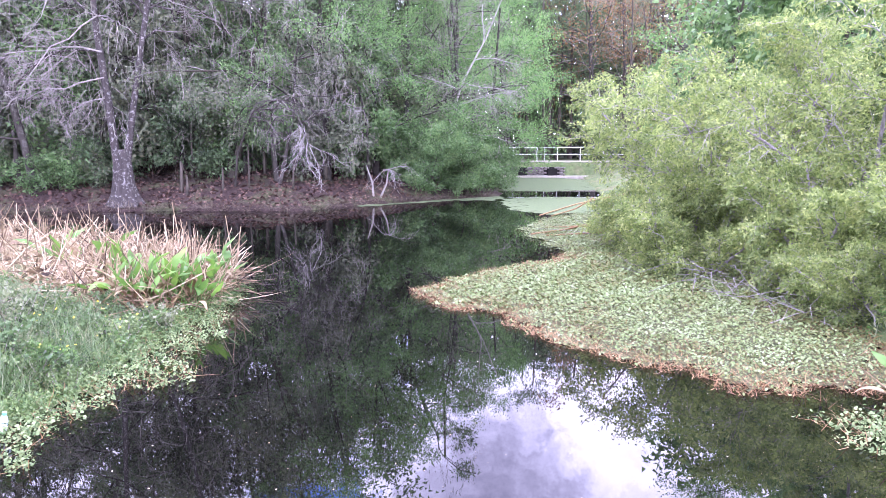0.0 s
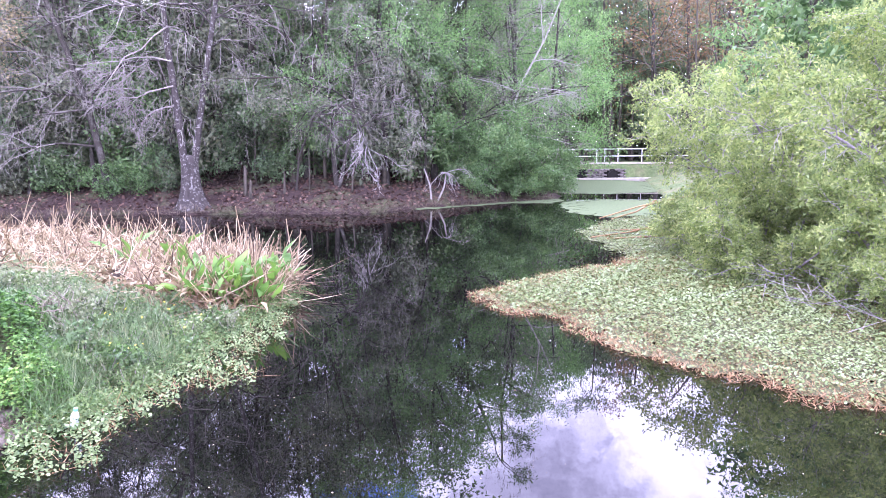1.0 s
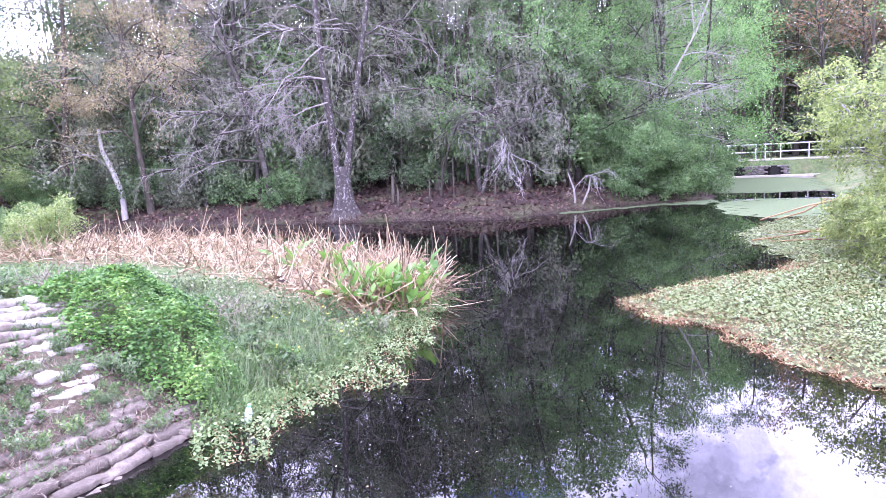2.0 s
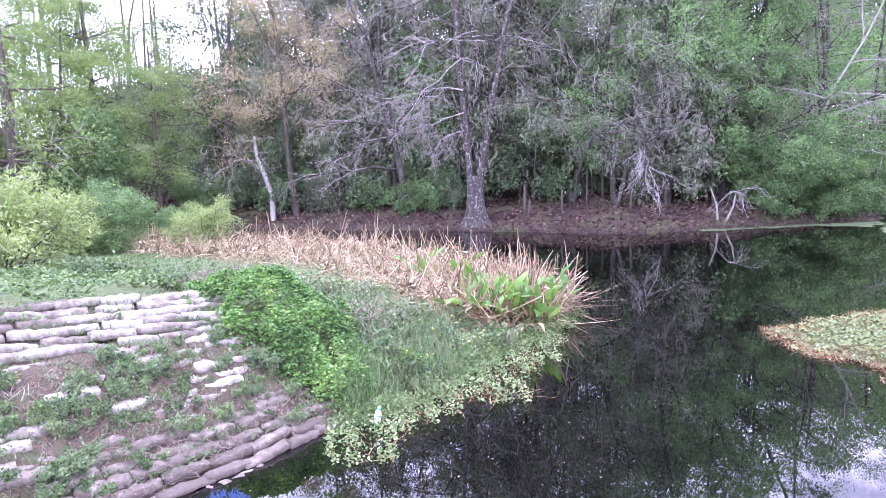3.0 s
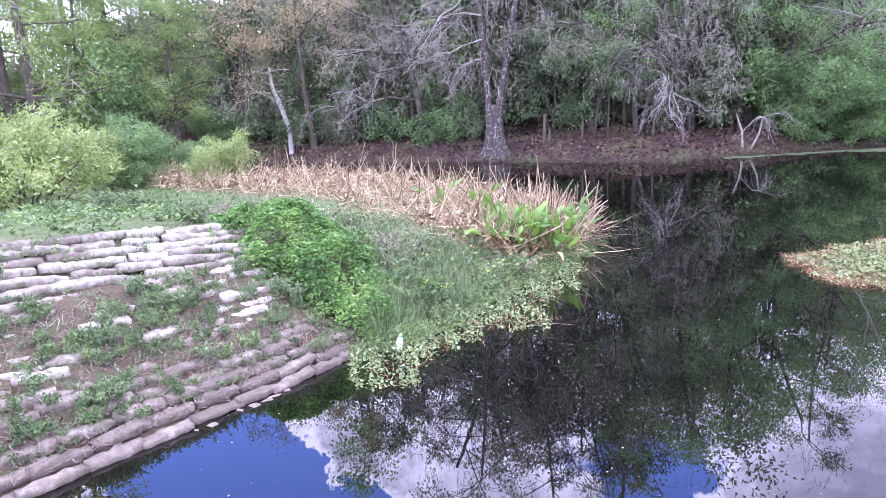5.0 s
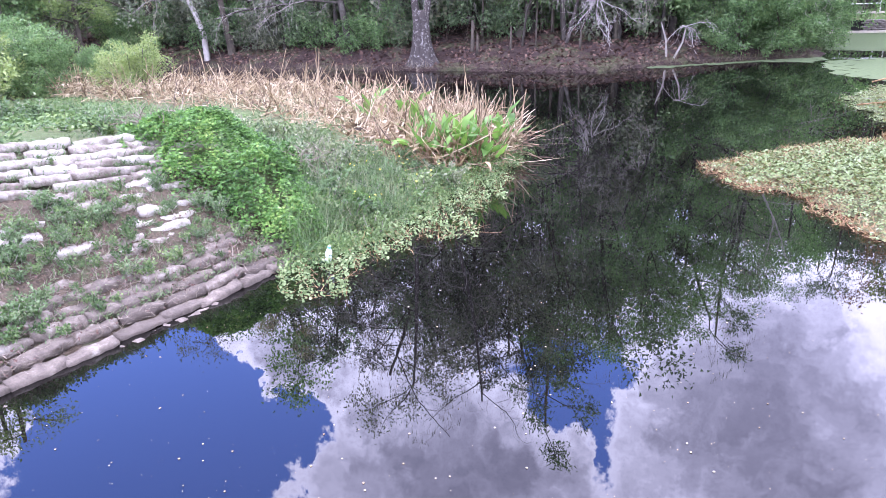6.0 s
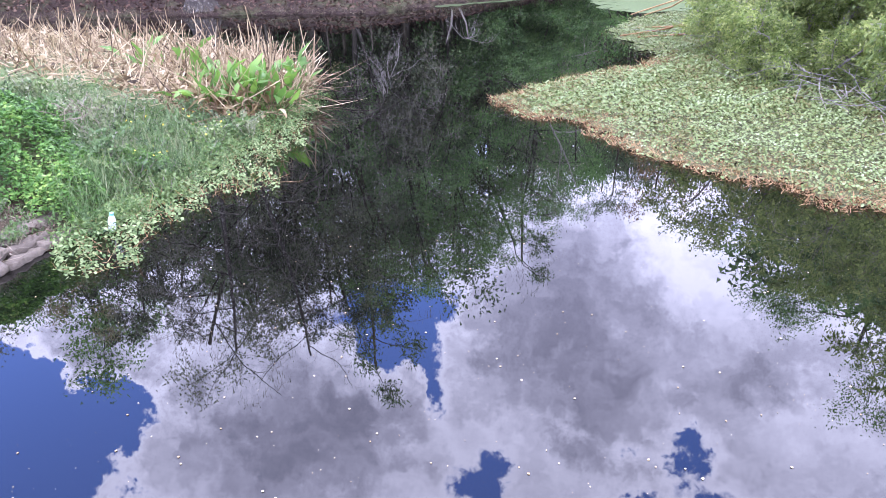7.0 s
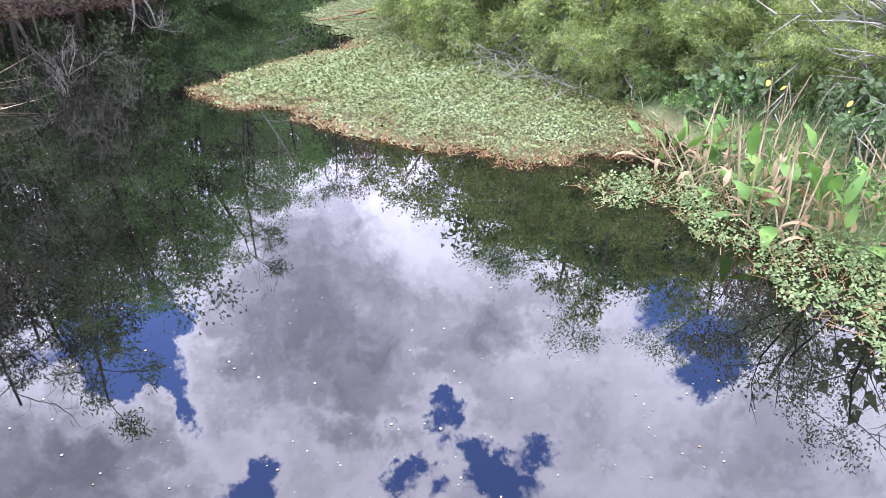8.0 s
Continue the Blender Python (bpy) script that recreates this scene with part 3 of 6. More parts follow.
def plant_at(thing, x, y, turn=0.0, scale=1.0, first=False, sink=0.0):
    m = Matrix.Translation((x, y, float(ground_height(x, y)) - sink)) @ Matrix.Rotation(turn, 4, "Z") @ Matrix.Scale(scale, 4)
    if first:
        thing.matrix_basis = m
        return thing
    got = copy_thing(thing, Matrix.Identity(4))
    got.matrix_basis = m
    return got


# ---- the wood beyond the pond ----
END = (0, 0, 0, 0.05, 0.22, 0)
broad = [make_tree("broadleaf_tree", "tall broadleaf tree in fresh bright green leaf", "tree", 15.5, 0.2,
                   [(13, 1.0, 0.40, -0.01, 0.05, 0.12), (6, 0.8, 0.45, 0.0, 0.15, 0.25), (4, 0.7, 0.5, 0.05, 0.2, 0.2), END], s, BARK_GREY, BARK_TWIG, LEAF_TREE, 14, (0.17, 0.10), 0.38, 1.5, group="trees of the wood") for s in (1, 2)]
fine = make_tree("broadleaf_tree", "broadleaf tree with small fresh green leaves and open twigs", "tree", 15.0, 0.19,
                 [(13, 1.0, 0.40, -0.01, 0.05, 0.15), (7, 0.8, 0.45, 0.02, 0.16, 0.25), (5, 0.7, 0.5, 0.08, 0.22, 0.15), END], 25, BARK_GREY, BARK_TWIG, LEAF_TREE, 15, (0.105, 0.06), 0.26, 1.5, group="trees of the wood")
olive = [make_tree("mossy_oak", "spreading oak with dull olive leaves and grey moss", "tree", 14, 0.22,
                   [(12, 1.1, 0.45, 0.0, 0.07, 0.12), (6, 0.9, 0.45, 0.04, 0.18, 0.2), (4, 0.7, 0.5, 0.12, 0.22, 0.15), END], s, BARK_DARK, BARK_TWIG, LEAF_OLIVE, 10, (0.15, 0.08), 0.34, 1.6, hang=0.6, moss=1300, group="trees of the wood") for s in (3, 4)]
bare = [make_tree("bare_grey_tree", "leafless grey tree with drooping lichen-pale twigs", "tree", 15, 0.2,
                  [(13, 1.05, 0.46, 0.0, 0.06, 0.15), (7, 0.8, 0.45, 0.06, 0.2, 0.15), (6, 0.7, 0.5, 0.16, 0.26, 0.1), END], s, BARK_GREY, BARK_TWIG, moss=1800, group="trees of the wood") for s in (5, 6)]
dark = [make_tree("dark_evergreen_tree", "dark evergreen tree in the shade of the wood", "tree", 12, 0.16,
                  [(14, 1.1, 0.36, 0.0, 0.06, 0.08), (5, 0.8, 0.5, 0.02, 0.18, 0.2), (3, 0.7, 0.5, 0.08, 0.2, 0.2), END], s, BARK_DARK, BARK_DARK, LEAF_DARK, 13, (0.19, 0.10), 0.40, 1.4, group="trees of the wood") for s in (7, 8)]
rust = make_tree("budding_maple", "maple in rust and yellow spring bud", "tree", 17, 0.22,
                 [(12, 0.95, 0.40, -0.02, 0.06, 0.25), (6, 0.8, 0.45, 0.0, 0.16, 0.2), (4, 0.7, 0.5, 0.04, 0.2, 0.2), END], 9, BARK_GREY, BARK_TWIG, LEAF_RUST, 4, (0.18, 0.11), 0.35, 1.4, group="trees of the wood")
yellow = make_tree("yellow_leafed_tree", "tree with sparse pale yellow young leaves", "tree", 14, 0.19,
                   [(12, 1.05, 0.45, 0.0, 0.06, 0.2), (6, 0.85, 0.45, 0.05, 0.18, 0.15), (5, 0.7, 0.5, 0.1, 0.24, 0.1), END], 10, BARK_DARK, BARK_TWIG, LEAF_YELLOW, 20, (0.10, 0.06), 0.30, 1.5, group="trees of the wood")
cypress = make_tree("bald_cypress", "tall bald cypress with feathery yellow-green sprays", "tree", 17, 0.25,
                    [(24, 1.35, 0.26, -0.03, 0.03, 0.15), (7, 0.9, 0.42, 0.03, 0.12, 0.15), (4, 0.7, 0.5, 0.08, 0.2, 0.15), END], 11, BARK_DARK, BARK_TWIG, LEAF_CYPRESS, 9, (0.2, 0.075), 0.32, 2.2, group="trees of the wood")
sparse = make_tree("bald_cypress", "tall dark bald cypress trunk with thin green sprays", "tree", 18, 0.27,
                   [(20, 1.35, 0.2, -0.03, 0.02, 0.12), (6, 0.9, 0.42, 0.03, 0.12, 0.15), (3, 0.7, 0.5, 0.08, 0.2, 0.15), END], 28, BARK_DARK, BARK_TWIG, LEAF_CYPRESS, 4, (0.2, 0.075), 0.3, 2.0, group="trees of the wood")
pole = make_tree("slim_pine", "slim dark pine trunk with a thin high crown", "tree", 19, 0.17,
                 [(9, 1.1, 0.18, -0.03, 0.02, 0.55), (5, 0.8, 0.5, 0.0, 0.15, 0.3), (3, 0.6, 0.5, 0.0, 0.2, 0.3), END], 12, BARK_DARK, BARK_DARK, LEAF_DARK, 6, (0.25, 0.07), 0.25, 1.3, group="trees of the wood")
# crowns coloured dark, so that they mirror as shaded silhouettes
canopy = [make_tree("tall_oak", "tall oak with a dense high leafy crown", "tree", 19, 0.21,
                    [(15, 0.95, 0.30, 0.0, 0.05, 0.5), (7, 0.85, 0.5, 0.02, 0.2, 0.15), (5, 0.7, 0.5, 0.05, 0.24, 0.15), END], s, BARK_GREY, BARK_TWIG, leaf, 4, (0.17, 0.11), 0.15, 1.5, group="trees of the wood") for s, leaf in ((26, LEAF_CANOPY_SHADE), (27, LEAF_CANOPY_SHADE))]
shrub = [make_tree("understory_shrub", "green understory shrub under the trees", "shrub", 2.2, 0.03,
                   [(6, 0.8, 0.55, 0.02, 0.15, 0.15), (4, 0.7, 0.5, 0.08, 0.2, 0.1), END], s, BARK_DARK, BARK_TWIG, leaf, 5, (0.16, 0.085), 0.18, stems=6, group="undergrowth shrubs") for s, leaf in ((13, LEAF_BUSH), (14, LEAF_OLIVE), (15, LEAF_DARK))]
scrub = make_tree("twiggy_shrub", "leafless grey-brown twiggy shrub", "shrub", 2.2, 0.025,
                  [(7, 0.7, 0.55, 0.04, 0.2, 0.1), (5, 0.7, 0.5, 0.12, 0.25, 0.1), END], 16, BARK_GREY, BARK_TWIG, stems=7, group="undergrowth shrubs")

young = [make_tree("young_tree", "dense young tree crowding the wood's edge", "tree", 6.0, 0.07,
                    [(15, 1.15, 0.36, 0.0, 0.07, 0.06), (6, 0.85, 0.5, 0.03, 0.18, 0.15), (3, 0.7, 0.5, 0.08, 0.2, 0.1), END], s, BARK_DARK, BARK_TWIG, leaf, 6, (0.2, 0.105), 0.26, 1.3, hang=0.3, group="trees of the wood") for s, leaf in ((17, LEAF_OLIVE), (18, LEAF_BUSH), (19, LEAF_DARK))]
weeping = [make_tree("weeping_grey_tree", "small leafless tree with weeping lavender-grey twigs", "tree", 7.0, 0.085,
                      [(13, 1.0, 0.42, 0.02, 0.14, 0.34), (8, 0.8, 0.5, 0.14, 0.28, 0.1), (6, 0.6, 0.55, 0.28, 0.28, 0.1), END], s, BARK_GREY, BARK_FINE, moss=500, group="trees of the wood") for s in (23, 24)]
SETS = {"green": broad, "olive": olive, "bare": bare, "dark": dark}
used = set()


def set_tree(kind, x, y, turn, scale):
    first = kind.name not in used
    used.add(kind.name)
    return plant_at(kind, x, y, turn, scale, first, 0.1)


# trees that can be told apart: kind, x, y, turn, scale
for kind, x, y, turn, scale in [
        (yellow, -23.6, 27.2, 0.3, 0.85), (bare[0], -24.0, 29.5, 1.0, 0.8), (bare[1], -17.3, 28.2, 2.1, 0.85), (bare[0], -20.2, 30.5, 4.0, 0.85),
        (fine, -5.6, 32.2, 0.4, 0.9), (fine, -3.4, 34.2, 4.4, 0.85), (fine, -2.0, 36.5, 2.0, 0.85), (fine, -9.4, 31.6, 1.4, 0.6), (fine, 0.6, 38.2, 3.2, 0.8), (broad[0], 3.0, 42.5, 3.0, 0.7), (bare[1], 0.8, 36.5, 0.6, 0.68),
        (olive[0], -9.8, 31.0, 1.2, 0.85), (olive[1], -12.2, 33.5, 0.1, 1.0), (bare[0], -7.6, 30.5, 5.0, 0.62), (olive[0], -6.6, 38.0, 3.3, 1.0),
        (scrub, 6.9, 54.9, 0.5, 0.4), (scrub, 8.0, 5.4, 0.7, 1.45), (shrub[1], 8.9, 5.0, 2.0, 1.25), (scrub, 9.4, 7.0, 2.9, 1.5), (rust, 13.5, 60.0, 0.5, 1.1), (rust, 17.0, 62.0, 0.5, 1.0), (rust, 21.0, 66.0, 2.5, 1.1), (pole, 7.2, 63.0, 0.2, 1.0), (pole, 9.4, 62.0, 1.2, 1.05), (pole, 8.3, 66.5, 3.2, 1.1),
        (pole, 10.9, 64.0, 4.2, 0.95), (broad[1], 5.8, 60.5, 1.0, 0.95), (dark[0], 12.5, 66.0, 2.0, 1.3), (dark[1], 7.8, 71.0, 1.1, 1.5), (broad[0], 2.0, 50.0, 5.0, 1.0),
        (fine, 13.5, 24.0, 1.5, 0.85), (young[1], 11.2, 18.8, 1.0, 1.25), (young[1], 13.6, 17.2, 2.6, 1.25), (young[1], 12.8, 21.8, 4.0, 1.4), (young[1], 9.6, 22.4, 5.2, 1.3), (fine, 20.0, 22.0, 0.5, 0.9), (olive[1], 15.0, 12.5, 2.5, 0.72), (olive[0], 15.5, 17.5, 1.5, 0.75), (sparse, -31.4, 17.4, 0.0, 1.0), (sparse, -32.6, 17.0, 2.2, 0.95), (cypress, -35.0, 24.0, 1.0, 0.8), (cypress, -37.5, 19.5, 4.4, 0.7), (cypress, -33.0, 20.5, 5.4, 0.6), (cypress, -40.0, 25.0, 2.9, 0.9), (young[1], -30.0, 20.5, 1.0, 0.9), (young[0], -34.0, 14.0, 1.0, 1.1), (young[1], -36.5, 16.5, 3.0, 1.2), (cypress, -29.5, 23.5, 3.6, 0.55),
        (olive[1], -28.5, 27.0, 2.0, 0.9), (dark[0], -30.5, 30.0, 1.0, 1.0), (dark[1], -14.5, 36.0, 0.0, 1.2), (dark[0], -9.5, 38.0, 2.7, 1.2), (bare[1], 26.0, 34.0, 1.0, 1.1), (bare[0], 21.0, 28.0, 3.0, 0.8),
        (olive[0], 24.0, 24.0, 0.5, 0.9), (broad[1], 17.5, 40.0, 2.2, 1.0),
        (olive[0], -25.5, 33.0, 1.7, 0.9), (fine, -21.5, 34.0, 3.1, 0.95), (olive[1], -17.0, 34.5, 0.7, 1.2), (bare[1], -14.0, 33.0, 2.7, 1.15), (bare[0], -11.0, 35.0, 4.0, 1.15), (bare[1], -4.0, 38.0, 5.2, 0.95), (bare[0], 0.5, 41.0, 1.4, 0.85), (dark[1], -7.5, 35.5, 2.2, 1.25)]:
    set_tree(kind, x, y, turn, scale)

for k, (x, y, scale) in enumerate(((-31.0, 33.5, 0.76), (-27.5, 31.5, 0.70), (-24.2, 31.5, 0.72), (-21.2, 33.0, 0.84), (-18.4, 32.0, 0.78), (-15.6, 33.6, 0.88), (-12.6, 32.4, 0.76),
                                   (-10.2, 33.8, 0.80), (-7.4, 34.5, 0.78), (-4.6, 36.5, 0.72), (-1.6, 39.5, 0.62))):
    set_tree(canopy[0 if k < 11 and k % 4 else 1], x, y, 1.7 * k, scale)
for k, (x, y, scale) in enumerate(((-21.0, 28.0, 1.1), (-18.2, 28.6, 1.25), (-15.2, 29.2, 1.3), (-7.4, 29.9, 1.0), (-3.6, 32.6, 1.0), (-23.5, 31.6, 1.5), (0.9, 37.5, 1.2))):
    set_tree(weeping[k % 2], x, y, 2.1 * k, scale)

rng = np.random.default_rng(40)
BACK = [(-60, 26), (-30, 31), (-13, 30.5), (-4, 34), (0, 38), (0, 56), (-2, 62), (40, 62), (40, 80), (-60, 80)]
bx, by = sprinkle(BACK, 400, rng)
placed = []
for x, y in zip(bx, by):
    if len(placed) >= 54 or any((x - a) ** 2 + (y - b) ** 2 < 9.5 for a, b in placed):
        continue
    placed.append((x, y))
    deep = y - 30
    pick = rng.choice(["green", "olive", "bare", "dark", "pole"], p=[0.26, 0.2, 0.2, 0.2, 0.14])
    if x < -33 and rng.uniform() < 0.5:
        continue
    kind = pole if pick == "pole" else SETS[pick][rng.integers(2)]
    set_tree(kind, x, y, rng.uniform(0, 6.28), rng.uniform(0.85, 1.3))

UNDER = [(-44, 29), (-30, 29.5), (-20, 30.5), (-13, 32.5), (-5, 34), (-1, 36.5), (1, 40), (1, 52), (-20, 50), (-44, 45)]
ux, uy = sprinkle(UNDER, 80, rng)
for x, y in zip(ux, uy):
    kind = (shrub + [scrub])[rng.choice(4, p=[0.26, 0.24, 0.26, 0.24])]
    set_tree(kind, x, y, rng.uniform(0, 6.28), rng.uniform(0.5, 1.35))

ux, uy = sprinkle([(-31, 26.5), (-24, 26.8), (-14.5, 28.6), (-14.5, 31), (-31, 30)], 34, rng)
for x, y in zip(ux, uy):
    set_tree((shrub + [scrub])[rng.choice(4, p=[0.3, 0.2, 0.4, 0.1])], x, y, rng.uniform(0, 6.28), rng.uniform(0.5, 1.1))
for k, (x, y) in enumerate(((-27.0, 29.0), (-24.4, 28.6), (-20.0, 29.6), (-16.9, 30.0), (-14.4, 30.6), (-11.6, 30.8), (-10.0, 32.0), (-8.4, 31.4), (-5.6, 32.0), (-22.2, 30.2), (-18.6, 30.6), (-4.0, 33.2))):
    set_tree(young[(0, 2, 0, 1)[k % 4]], x, y, 1.9 * k, 0.8 + 0.1 * (k % 5))

YOUNG = [(-36, 29), (-28, 29.5), (-13, 31.5), (-4, 34), (0, 37), (0, 54), (-36, 42)]
yx, yy = sprinkle(YOUNG, 300, rng)
placed = []
for x, y in zip(yx, yy):
    if len(placed) < 52 and all((x - a) ** 2 + (y - b) ** 2 > 4 for a, b in placed):
        placed.append((x, y))
        set_tree(young[rng.choice(3, p=[0.42, 0.28, 0.3])], x, y, rng.uniform(0, 6.28), rng.uniform(0.6, 1.35))

# the round bushes by the channel and those on the left bank
bush = make_tree("dense_bush", "dense rounded green bush at the water's edge", "bush", 3.6, 0.05,
                 [(8, 0.85, 0.5, 0.0, 0.12, 0.1), (6, 0.8, 0.5, 0.05, 0.18, 0.1), (3, 0.7, 0.5, 0.08, 0.2, 0.1), END], 21, BARK_DARK, BARK_TWIG, LEAF_BUSH, 8, (0.12, 0.065), 0.15, stems=6, group="bank bushes")
pale = make_tree("pale_bush", "pale yellow-green bush on the low bank", "bush", 2.3, 0.03,
                 [(7, 0.6, 0.5, 0.0, 0.12, 0.1), (5, 0.6, 0.5, 0.02, 0.18, 0.1), END], 22, BARK_GREY, BARK_TWIG, LEAF_PALE, 9, (0.11, 0.045), 0.13, stems=8, group="bank bushes")
for kind, x, y, turn, scale in [(bush, -0.9, 33.4, 0.0, 0.92), (bush, 1.5, 34.6, 2.0, 0.88), (bush, -2.6, 35.5, 3.0, 0.8), (bush, 2.6, 38.5, 1.0, 0.7),
                                (pale, -18.6, 9.6, 0.0, 1.15), (pale, -20.6, 11.6, 2.0, 1.1), (pale, -21.5, 9.5, 1.0, 1.3), (bush, -21.2, 14.6, 1.2, 0.62), (pale, -17.6, 15.8, 3.3, 0.72),
                                (bush, -24.8, 17.2, 3.2, 0.5), (bush, -23.3, 19.5, 5.2, 0.42), (bush, -29.0, 25.8, 2.2, 0.6), (bush, 13.5, 25.0, 0.4, 1.0), (bush, 16.5, 52.0, 0.4, 0.9)]:
    set_tree(kind, x, y, turn, scale)


def make_twin_cypress():
    """Two stems on one swollen foot, with a long pale limb out over the water."""
    rng = np.random.default_rng(31)
    wood, twigs, tips = Mesher(), Mesher(), []
    ang = np.linspace(0, 2 * np.pi, 22, endpoint=False)
    rings = []
    for z, r in ((-0.3, 0.86), (0.0, 0.72), (0.22, 0.56), (0.5, 0.45), (0.95, 0.365), (1.45, 0.325), (2.0, 0.30), (2.35, 0.20)):
        rr = r * (1 + 0.16 * np.sin(ang * 7) * max(1 - z / 2, 0) + 0.08 * np.sin(ang * 3 + 1))
        rings.append(np.stack([rr * np.cos(ang) * 1.15, rr * np.sin(ang) * 0.9, np.full(22, z)], -1))
    i = np.arange(7)[:, None] * 22
    k = np.arange(22)[None, :]
    wood.add(np.concatenate(rings), np.stack([i + k, i + (k + 1) % 22, i + 22 + (k + 1) % 22, i + 22 + k], -1).reshape(-1, 4))
    plan = [(13, 1.0, 0.33, 0.0, 0.035, 0.3), (8, 0.8, 0.5, 0.10, 0.3, 0.12), (6, 0.7, 0.55, 0.22, 0.3, 0.1), END]
    grow(wood, twigs, tips, (-0.15, 0, 1.3), (-0.07, 0.02, 1), 16.5, 0.175, 0, plan, rng)
    grow(wood, twigs, tips, (0.14, 0, 1.3), (0.2, 0.0, 1), 16.0, 0.15, 0, plan, rng)
    pale_wood, pale_twigs = Mesher(), Mesher()
    limb = [(9, 0.9, 0.45, 0.10, 0.24, 0.12), (8, 0.8, 0.5, 0.25, 0.3, 0.1), (5, 0.6, 0.6, 0.3, 0.28, 0.1), END]
    for z, way, n in ((6.2, (-1, -0.25, 0.12), 4.4), (5.2, (-1, -0.5, 0.1), 3.0), (7.6, (-0.9, -0.6, 0.2), 4.5), (4.4, (-0.8, -0.3, 0.0), 2.4)):
        grow(pale_wood, pale_twigs, tips, (-0.35 - 0.02 * z, 0, z), way, n, 0.032, 0, limb, rng)
    thing = new("twin_stemmed_cypress")
    tagged(thing, "grey twin-stemmed cypress with a swollen foot, leafless, at the water's edge", "tree")
    part("trunk", wood, BARK_LICHEN, thing, "dark bark spotted with white lichen", smooth=True)
    part("branchwork", twigs, BARK_TWIG, thing, smooth=True)
    part("limb", pale_wood, BARK_TWIG, thing, "bleached pale limbs", smooth=True)
    part("limb_branchwork", pale_twigs, BARK_TWIG, thing, smooth=True)
    thing.matrix_basis = pose(-13.15, 27.3, 0.1)


def make_dead_branches():
    """Bleached dead crowns that hang to the bank, and a leaning bare tree."""
    rng = np.random.default_rng(32)

    def thing(name, label, build, category="dead branch", bark=BARK_TWIG):
        wood, twigs = Mesher(), Mesher()
        build(wood, twigs)
        t = new(name)
        tagged(t, label, category)
        if wood.count:
            part("wood", wood, BARK_PALE, t, smooth=True)
        if twigs.count:
            part("branchwork", twigs, bark, t, smooth=True)
        return t

    def hanging(wood, twigs):
        arch = np.array([(-9.3, 29.5, 0.3), (-8.9, 29.0, 2.3), (-8.0, 28.4, 4.0), (-6.9, 28.0, 4.5), (-6.0, 27.7, 3.9), (-5.5, 27.6, 2.6)])
        twigs.tube(arch, (0.055, 0.045, 0.04, 0.034, 0.028, 0.022), 6)
        tips = []
        for k in range(11):
            a = k * 2.4 + rng.uniform(-0.5, 0.5)
            lean = rng.uniform(0.05, 0.75)
            j = rng.uniform(0, 1) ** 2
            grow(wood, wood, tips, arch[-1] * (1 - j) + arch[-2] * j + rng.normal(0, 0.1, 3), (math.cos(a) * lean, math.sin(a) * lean * 0.7, -0.7), rng.uniform(0.7, 1.8), 0.014, 0,
                 [(6, 0.6, 0.5, 0.06, 0.24, 0.2), (4, 0.7, 0.5, 0.1, 0.3, 0.2), END], rng)
        for k in range(9):
            q = arch[rng.integers(2, 5)] + rng.normal(0, 0.2, 3)
            grow(twigs, twigs, tips, q, (rng.normal(0, 1), rng.normal(0, 0.6), 0.2), rng.uniform(1.5, 3.4), 0.03, 0,
                 [(6, 0.8, 0.5, 0.18, 0.2, 0.1), (5, 0.7, 0.5, 0.25, 0.25, 0.1), END], rng)
    thing("dead_hanging_branch", "bleached white dead branches hanging over to the bank", hanging, bark=BARK_GREY)

    def fork(wood, twigs):
        for a, b in (((-3.2, 30.6, 0.2), (-3.5, 30.4, 1.7)), ((-2.9, 30.6, 0.2), (-2.5, 30.5, 1.5))):
            twigs.tube([a, (np.array(a) + b) / 2 + (0.1, 0, 0), b], (0.055, 0.045, 0.025), 6)
        tips = []
        for k in range(6):
            grow(wood, wood, tips, (-2.6 + rng.normal(0, 0.2), 30.4, 1.5), (rng.uniform(-1, 1), rng.normal(0, 0.4), rng.uniform(-0.3, 0.3)), rng.uniform(0.8, 1.4), 0.016, 0,
                 [(5, 0.7, 0.5, 0.22, 0.2, 0.2), (3, 0.6, 0.5, 0.25, 0.25, 0.2), END], rng)
    thing("dead_forked_stem", "short dead forked stems with pale drooping twigs", fork)

    def leaner(wood, twigs):
        tips = []
        wood.tube([(-0.4, 36.0, 0.3), (0.1, 35.6, 3.0), (1.0, 35.2, 5.8), (2.2, 35.0, 8.0), (3.1, 35.0, 10.2)], (0.085, 0.07, 0.055, 0.04, 0.02), 7)
        for p, d, n in (((0.6, 35.4, 4.6), (1, -0.2, 0.25), 3.4), ((1.0, 35.2, 5.8), (1, -0.2, -0.1), 3.2), ((0.2, 35.6, 3.4), (1, -0.3, 0.1), 3.6), ((2.0, 35, 7.6), (0.2, -0.2, 1), 2.6), ((0.9, 35.2, 5.4), (-1, -0.2, 0.3), 2.6), ((1.6, 35, 6.9), (1, 0, 0.3), 2.4)):
            grow(wood, twigs, tips, p, d, n, 0.03, 0, [(8, 0.8, 0.5, 0.06, 0.14, 0.1), (6, 0.7, 0.5, 0.15, 0.22, 0.1), (4, 0.6, 0.5, 0.2, 0.2, 0.1), END], rng)
    thing("leaning_bare_tree", "leaning leafless tree with bleached branches", leaner, "tree")

    def white_trunk(wood, twigs):
        wood.tube([(-24.5, 26.4, 0.1), (-24.5, 26.4, 1.6), (-24.9, 26.4, 2.7), (-25.4, 26.4, 3.7), (-25.6, 26.5, 4.8)], (0.16, 0.13, 0.12, 0.1, 0.06), 8)
